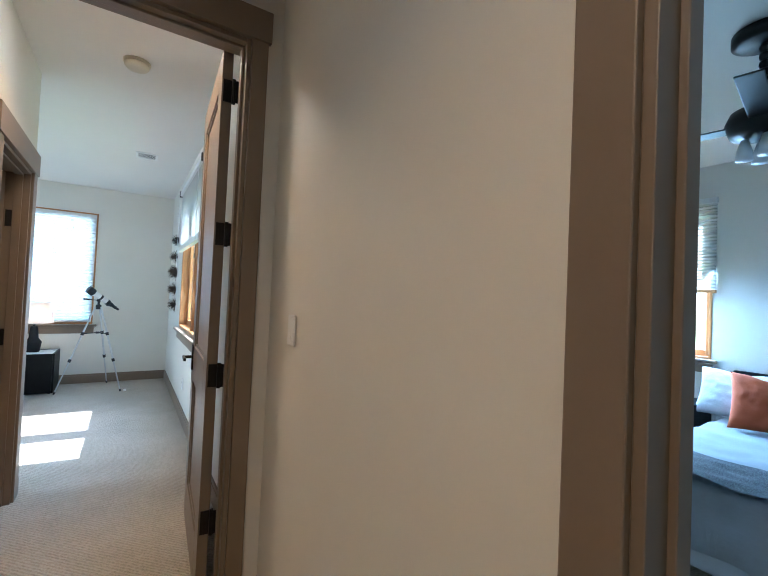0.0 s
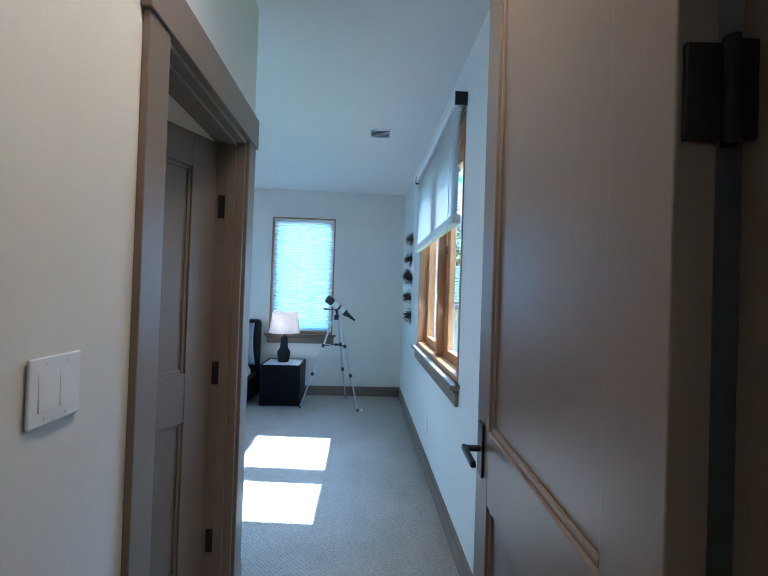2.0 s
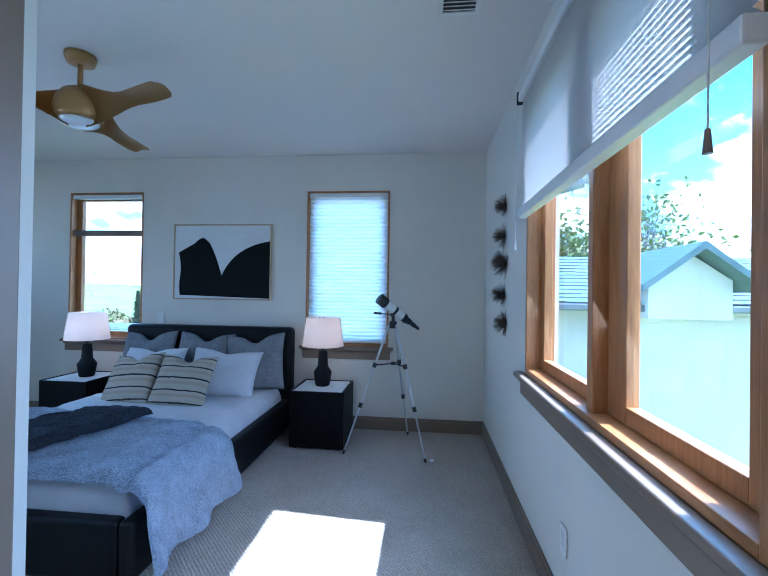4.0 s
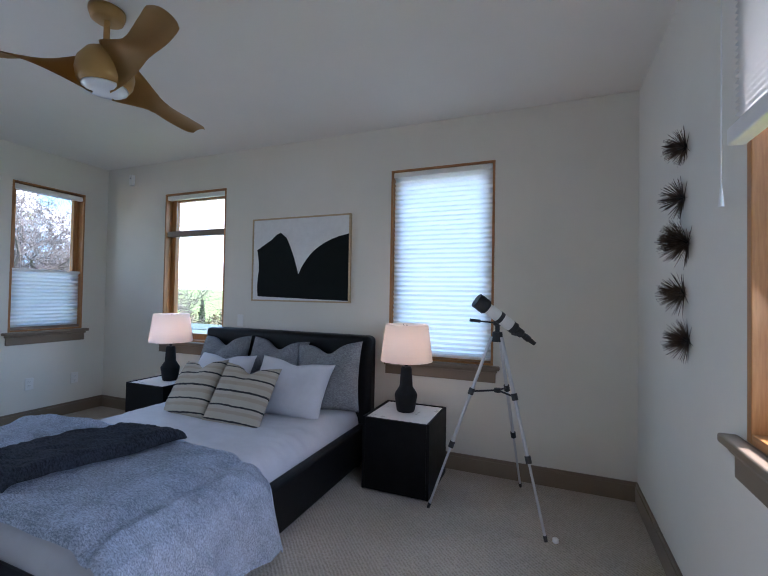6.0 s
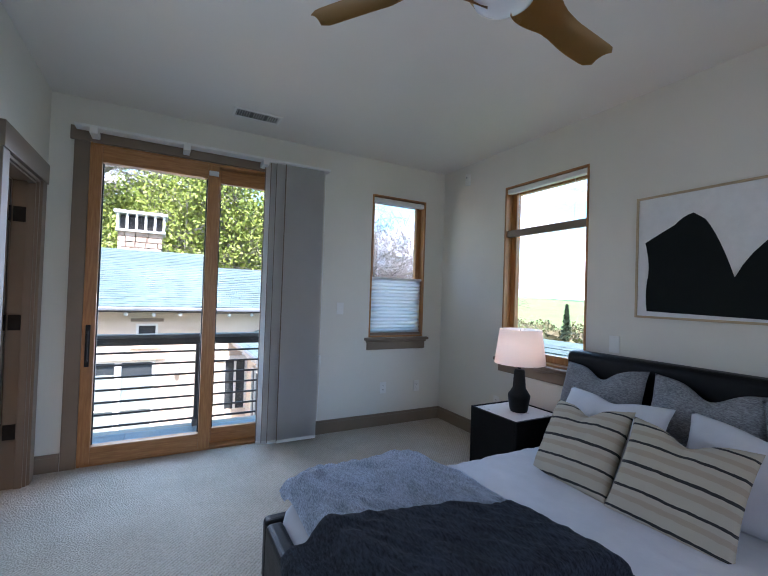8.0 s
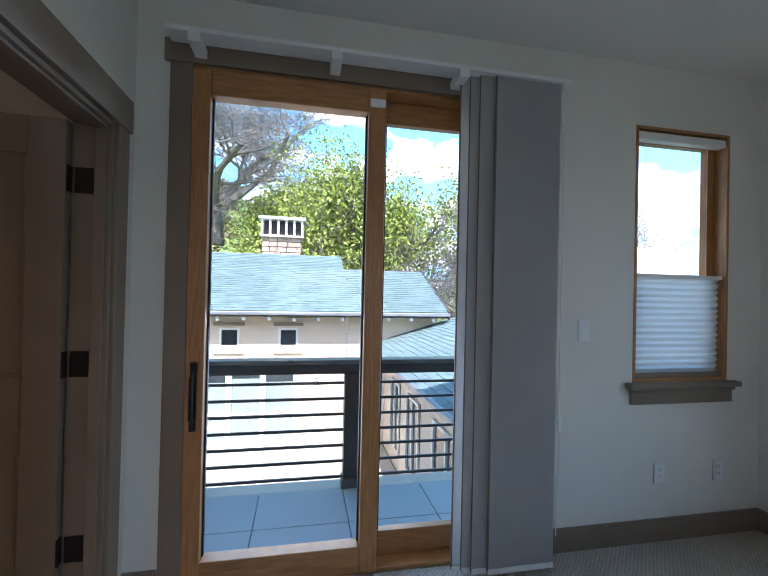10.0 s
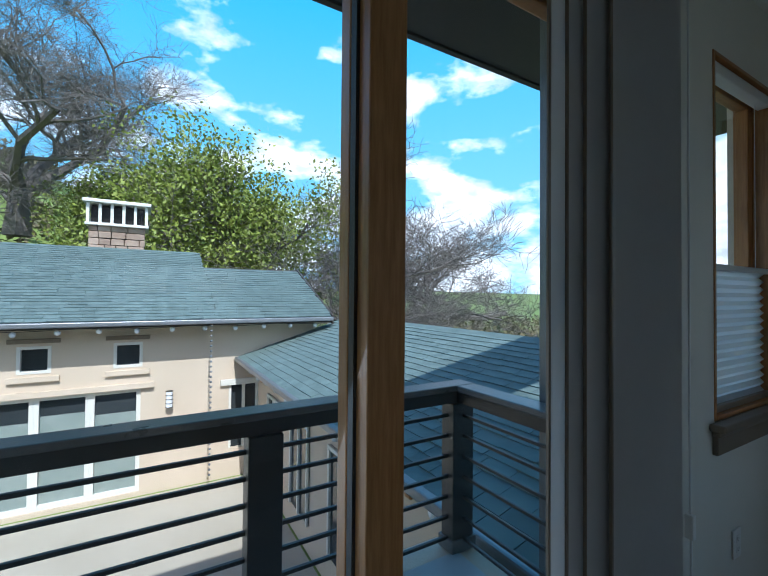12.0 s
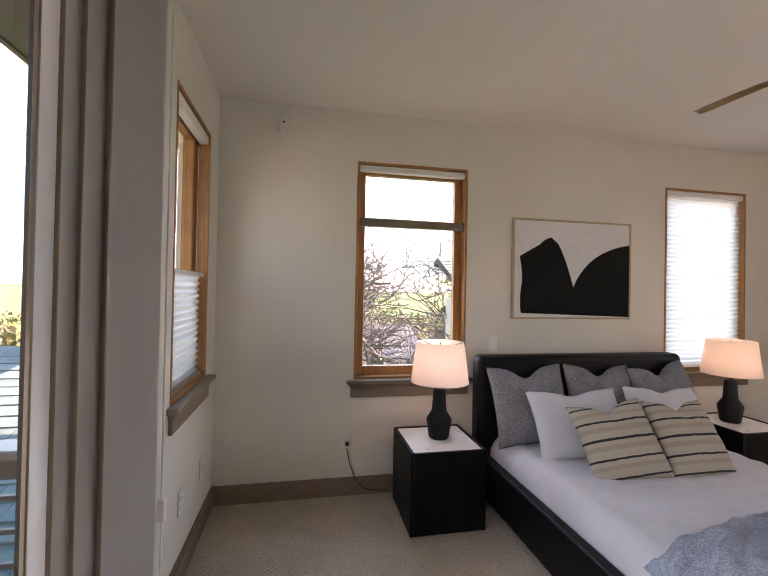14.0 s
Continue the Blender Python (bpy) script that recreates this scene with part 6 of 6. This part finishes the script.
def terrain():
    bm = bmesh.new()
    rs = [0.0, 8, 16, 24, 32, 42, 54, 68, 86, 108, 135, 170, 215, 270, 340, 430, 540, 680, 860, 1100, 1500, 2200]
    n = 160
    rings = []
    for r in rs[1:]:
        rings.append([bm.verts.new((r * math.cos(2 * math.pi * i / n), r * math.sin(2 * math.pi * i / n), land(r * math.cos(2 * math.pi * i / n), r * math.sin(2 * math.pi * i / n)))) for i in range(n)])
    c = bm.verts.new((0, 0, DEEP))
    for i in range(n):
        bm.faces.new((c, rings[0][i], rings[0][(i + 1) % n]))
    for a, b in zip(rings, rings[1:]):
        for i in range(n):
            j = (i + 1) % n
            bm.faces.new((a[i], b[i], b[j], a[j]))
    return bm


structure("ground", terrain(), GRASS, "green spring grass rising to rolling hills", "ground", True)
structure("pavement_court", box((-12.9, -8, DEEP - 0.05), (-3.5, 7.3, DEEP + 0.02), 0), GROUND, "pale paved courtyard", "pavement")


# ---- trees ----
def tube_data(segs, sides=5):
    vs, fs = [], []
    for a, b, ra, rb in segs:
        d = (b - a)
        if d.length < 1e-5:
            continue
        q = d.to_track_quat("Z", "Y")
        k = len(vs)
        n = sides if ra > 0.03 else 3
        for p, r in ((a, ra), (b, rb)):
            for i in range(n):
                t_ = 2 * math.pi * i / n
                vs.append(tuple(p + q @ Vector((r * math.cos(t_), r * math.sin(t_), 0))))
        for i in range(n):
            j = (i + 1) % n
            fs.append((k + i, k + j, k + n + j, k + n + i))
    return vs, fs


def grow(rnd, p, d, length, r, level, segs, tips, gnarl, droop, twig=0.007):
    """One limb: a few crooked pieces, then side limbs."""
    n = (3, 4, 4, 5, 5)[min(level, 4)]
    q = p
    for i in range(n):
        d = (d + Vector((rnd.uniform(-1, 1), rnd.uniform(-1, 1), rnd.uniform(-0.8, 0.85) - droop * (level < 3))) * gnarl).normalized()
        e = q + d * (length / n)
        r2 = r * 0.88
        segs.append((q, e, r, r2))
        if level > 0 and i >= (1 if level > 2 else 0):
            for _ in range(rnd.choice((1, 2) if level > 2 else (2, 2, 3))):
                side = Vector((rnd.uniform(-1, 1), rnd.uniform(-1, 1), rnd.uniform(-0.4, 0.75)))
                dd = (d * 0.55 + side.normalized() * 0.85).normalized()
                grow(rnd, e, dd, length * rnd.uniform(0.48, 0.70), max(twig, r2 * 0.55), level - 1, segs, tips, gnarl, droop, twig)
        q, r = e, r2
    if level <= 1:
        tips.append(q)


def tree(name, label, x, y, height, seed, levels=4, leaves=0, leaf_size=0.16, leaf_mat=None, gnarl=0.22, base=None, spread=1.0, crown_r=0.5, fork=0.22, twig=0.007):
    rnd = random.Random(seed)
    z = land(x, y) - 0.1 if base is None else base
    t = thing(name, label, "tree", pose(x, y, z))
    segs, tips = [], []
    trunk = height * fork
    top = Vector((rnd.uniform(-0.5, 0.5), rnd.uniform(-0.5, 0.5), trunk))
    r0 = height * 0.028
    segs.append((Vector((0, 0, -0.3)), top * 0.5, r0 * 1.35, r0 * 1.05))
    segs.append((top * 0.5, top, r0 * 1.05, r0 * 0.95))
    k = 5
    for i in range(k):
        a = 2 * math.pi * (i + rnd.uniform(-0.3, 0.3)) / k
        d = Vector((math.cos(a) * 0.8 * spread, math.sin(a) * 0.8 * spread, rnd.uniform(0.5, 1.1)))
        grow(rnd, top, d.normalized(), height * rnd.uniform(0.34, 0.45), r0 * 0.6, levels - 1, segs, tips, gnarl, 0.05, twig)
    vs, fs = tube_data(segs)
    me = bpy.data.meshes.new("trunk")
    me.from_pydata(vs, [], fs)
    me.materials.append(BARK)
    ob = new("trunk", me)
    ob.parent = t
    tagged(ob, "grey trunk with crooked limbs")
    if leaves:
        nr = np.random.RandomState(seed)
        tp = np.array([tuple(p) for p in tips])
        c = tp[nr.randint(0, len(tp), leaves)] + nr.normal(0, crown_r, (leaves, 3))
        u = nr.normal(0, 1, (leaves, 3))
        u /= np.linalg.norm(u, axis=1)[:, None]
        w = np.cross(u, nr.normal(0, 1, (leaves, 3)))
        w /= np.linalg.norm(w, axis=1)[:, None] + 1e-6
        s = leaf_size * nr.uniform(0.6, 1.3, (leaves, 1))
        P4 = np.stack([c - u * s, c + w * s * 0.55, c + u * s, c - w * s * 0.55], 1).reshape(-1, 3)
        me = bpy.data.meshes.new("crown")
        me.from_pydata(P4.tolist(), [], [(4 * i, 4 * i + 1, 4 * i + 2, 4 * i + 3) for i in range(leaves)])
        me.materials.append(leaf_mat)
        ob = new("crown", me)
        ob.parent = t
        tagged(ob, "loose crown of small green leaves")
    return t


tree("oak_tree", "large bare oak with spreading grey limbs on the hillside", -40, -3.0, 23.5, 11, 5, gnarl=0.38, base=5.6, spread=2.2, fork=0.13, twig=0.012)
tree("oak_tree", "bare oak with fine twigs beside the hill", -50, 7.5, 15, 12, 4, gnarl=0.30, base=5.5)
tree("oak_tree", "spreading oak in fresh green leaf behind the house", -27.5, 9.3, 15.2, 13, 4, 46000, 0.11, LEAFG, base=-3.0, crown_r=0.40, gnarl=0.30, spread=1.5)
tree("oak_tree", "green oak behind the chimney", -37, 3.0, 11.0, 14, 4, 26000, 0.13, LEAFG, base=0.5, crown_r=0.45, gnarl=0.28)
tree("oak_tree", "broad bare oak beyond the wing roof", -22.5, 17.0, 15.5, 15, 5, gnarl=0.42, base=-3.2, spread=2.0, fork=0.15, twig=0.010)
tree("oak_tree", "bare spreading tree behind the bedroom", -0.2, 17.5, 11.0, 16, 4, gnarl=0.42, base=-3.8, spread=1.9, twig=0.016)
tree("oak_tree", "bare tree with lichen-grey twigs", 13.0, 30, 12, 17, 4, 4000, 0.16, LEAFG, base=-3)
tree("oak_tree", "leafy tree above the neighbouring roof", 8.5, 24, 10, 18, 4, 7000, 0.15, LEAFG, base=-3)


def conifer(x, y, h, seed, base):
    rnd = random.Random(seed)
    nr = np.random.RandomState(seed)
    t = thing("conifer_tree", "dark green conifer standing in the valley", "tree", pose(x, y, base), "valley conifers")
    part("trunk", tube((0, 0, -0.5), (0, 0, h * 0.97), h * 0.018, 0.02, 7), BARK, t)
    n = 2600
    u = nr.uniform(0.06, 1, n) ** 0.8
    rr = (1 - u) * h * 0.19 * (0.45 + 0.55 * np.abs(np.sin(u * 30 + 0.7))) * np.sqrt(nr.uniform(0.1, 1, n)) + 0.05
    a = nr.uniform(0, 6.283, n)
    c = np.stack([rr * np.cos(a), rr * np.sin(a), u * h - rr * 0.25], 1)
    o = np.stack([np.cos(a), np.sin(a), nr.uniform(-0.5, 0.1, n)], 1)
    w = np.stack([-np.sin(a), np.cos(a), nr.uniform(-0.4, 0.4, n)], 1)
    s = h * 0.03 * nr.uniform(0.6, 1.3, (n, 1))
    P4 = np.stack([c - o * s, c + w * s * 0.5, c + o * s, c - w * s * 0.5], 1).reshape(-1, 3)
    me = bpy.data.meshes.new("crown")
    me.from_pydata(P4.tolist(), [], [(4 * i, 4 * i + 1, 4 * i + 2, 4 * i + 3) for i in range(n)])
    me.materials.append(CONIFER)
    ob = new("crown", me)
    ob.parent = t


for i, (x, y, h) in enumerate(((-27, 57, 9), (-35, 52, 6.5), (-43, 47, 5.5), (-20, 60, 7), (-10, 48, 8), (16, 38, 9))):
    conifer(x, y, h, 30 + i, land(x, y))


def scrub_belt():
    nr = np.random.RandomState(5)
    cs = []
    rnd = random.Random(6)
    for i in range(520):
        a = radians(rnd.uniform(55, 190))
        r = rnd.uniform(38, 115)
        x, y = r * math.cos(a), r * math.sin(a)
        if -24 < x < 12 and y < 34:
            continue
        R = rnd.uniform(1.0, 2.4)
        n = 70
        v = nr.normal(0, 1, (n, 3))
        v /= np.linalg.norm(v, axis=1)[:, None]
        p = v * R * nr.uniform(0.55, 1.05, (n, 1)) * (1, 1, 0.8) + (x, y, land(x, y) + R * 0.55)
        cs.append(p)
    c = np.concatenate(cs)
    n = len(c)
    u = nr.normal(0, 1, (n, 3))
    u /= np.linalg.norm(u, axis=1)[:, None]
    w = np.cross(u, nr.normal(0, 1, (n, 3)))
    w /= np.linalg.norm(w, axis=1)[:, None] + 1e-6
    s = nr.uniform(0.22, 0.5, (n, 1))
    P4 = np.stack([c - u * s, c + w * s * 0.6, c + u * s, c - w * s * 0.6], 1).reshape(-1, 3)
    me = bpy.data.meshes.new("scrub")
    me.from_pydata(P4.tolist(), [], [(4 * i, 4 * i + 1, 4 * i + 2, 4 * i + 3) for i in range(n)])
    me.materials.append(SCRUB)
    tagged(new("scrub", me), "brown and olive winter scrub in the valley", "scrub", "", "stuff")


scrub_belt()


# ---- sky with clouds, far beyond the hills ----
def sky_backdrop():
    m = bpy.data.materials.new("cloudy_sky")
    m.use_nodes = True
    t, L = m.node_tree, m.node_tree.links
    t.nodes.remove(t.nodes["Principled BSDF"])
    tc, mp = nd(m, "ShaderNodeTexCoord"), nd(m, "ShaderNodeMapping")
    mp.inputs["Scale"].default_value = (1, 1, 2.1)
    L.new(tc.outputs["Object"], mp.inputs[0])
    n1 = nd(m, "ShaderNodeTexNoise", Scale=0.0022, Detail=7.0, Roughness=0.55)
    L.new(mp.outputs[0], n1.inputs["Vector"])
    sp = nd(m, "ShaderNodeSeparateXYZ")
    L.new(tc.outputs["Object"], sp.inputs[0])
    low = nd(m, "ShaderNodeMapRange")
    low.inputs["From Min"].default_value, low.inputs["From Max"].default_value = 0.0, 1500.0
    low.inputs["To Min"].default_value, low.inputs["To Max"].default_value = 0.13, -0.06
    L.new(sp.outputs["Z"], low.inputs[0])
    ad = nd(m, "ShaderNodeMath")
    L.new(n1.outputs[0], ad.inputs[0]), L.new(low.outputs[0], ad.inputs[1])
    ramp = nd(m, "ShaderNodeValToRGB")
    ramp.color_ramp.elements[0].position, ramp.color_ramp.elements[1].position = 0.50, 0.62
    L.new(ad.outputs[0], ramp.inputs[0])
    blue = nd(m, "ShaderNodeValToRGB")
    hz = nd(m, "ShaderNodeMapRange")
    hz.inputs["From Max"].default_value = 1700.0
    L.new(sp.outputs["Z"], hz.inputs[0]), L.new(hz.outputs[0], blue.inputs[0])
    blue.color_ramp.elements[0].color, blue.color_ramp.elements[1].color = (0.34, 0.68, 0.90, 1), (0.045, 0.42, 0.82, 1)
    mix = nd(m, "ShaderNodeMix")
    mix.data_type = "RGBA"
    L.new(ramp.outputs[0], mix.inputs["Factor"])
    L.new(blue.outputs[0], mix.inputs["A"])
    n2 = nd(m, "ShaderNodeTexNoise", Scale=0.006, Detail=4.0)
    L.new(mp.outputs[0], n2.inputs["Vector"])
    cl = nd(m, "ShaderNodeValToRGB")
    cl.color_ramp.elements[0].position, cl.color_ramp.elements[1].position = 0.35, 0.6
    cl.color_ramp.elements[0].color, cl.color_ramp.elements[1].color = (0.72, 0.78, 0.86, 1), (1.25, 1.25, 1.25, 1)
    L.new(n2.outputs[0], cl.inputs[0]), L.new(cl.outputs[0], mix.inputs["B"])
    em = nd(m, "ShaderNodeEmission", Strength=SKY_GLOW)
    L.new(mix.outputs["Result"], em.inputs[0]), L.new(em.outputs[0], t.nodes["Material Output"].inputs[0])
    bm = bmesh.new()
    R, nu, nv = 2600.0, 60, 18
    vs = [[bm.verts.new((R * math.cos(radians(18 + 190 * i / nu)) * math.cos(radians(-4 + 62 * j / nv)), R * math.sin(radians(18 + 190 * i / nu)) * math.cos(radians(-4 + 62 * j / nv)), R * math.sin(radians(-4 + 62 * j / nv)))) for j in range(nv + 1)] for i in range(nu + 1)]
    for i in range(nu):
        for j in range(nv):
            bm.faces.new((vs[i][j], vs[i + 1][j], vs[i + 1][j + 1], vs[i][j + 1]))
    return structure("backdrop_sky", bm, m, "blue sky with broken white clouds", "sky", True)


sky_backdrop()

# ---- counted pieces: wing shingles and balcony tiles ----
alls = shingle_field(Vector((-12.99, 6.85, -0.195)), Vector((1, 0, 0)), upw, 9.47, 3.12, w=0.32, expo=0.155, seed=9)
near = [c for c in alls if c[0].x > -7.6 and c[0].y < 9.3][:300]
ids = {id(c) for c in near}
for c in near:
    o = (c[0] + c[2]) / 2
    me = bpy.data.meshes.new("shingle")
    me.from_pydata([tuple(p - o) for p in c], [], BOXF)
    me.materials.append(SHINGLE)
    ob = new("shingle", me)
    ob.location = o
    ob.parent = wr
joined_boxes("shingle_field", shingle_field(Vector((-3.519, 8.0, 0.165)), Vector((1, 0, 0)), upw, 1.169, 1.93, w=0.32, expo=0.155, seed=19), SHINGLE, wr2, "green-grey asphalt shingles")
joined_boxes("shingle_field", [c for c in alls if id(c) not in ids], SHINGLE, wr, "green-grey asphalt shingles")
tile_mesh = mesh_of("deck_tile", box((-0.235, -0.305, -0.012), (0.235, 0.305, 0.012), 0.003, 1), DECK)
for i in range(2):
    for j in range(4):
        ob = new("deck_tile", tile_mesh)
        ob.location = (-3.715 - 0.475 * i, 4.36 + 0.615 * j, -0.155)
        ob.parent = bal
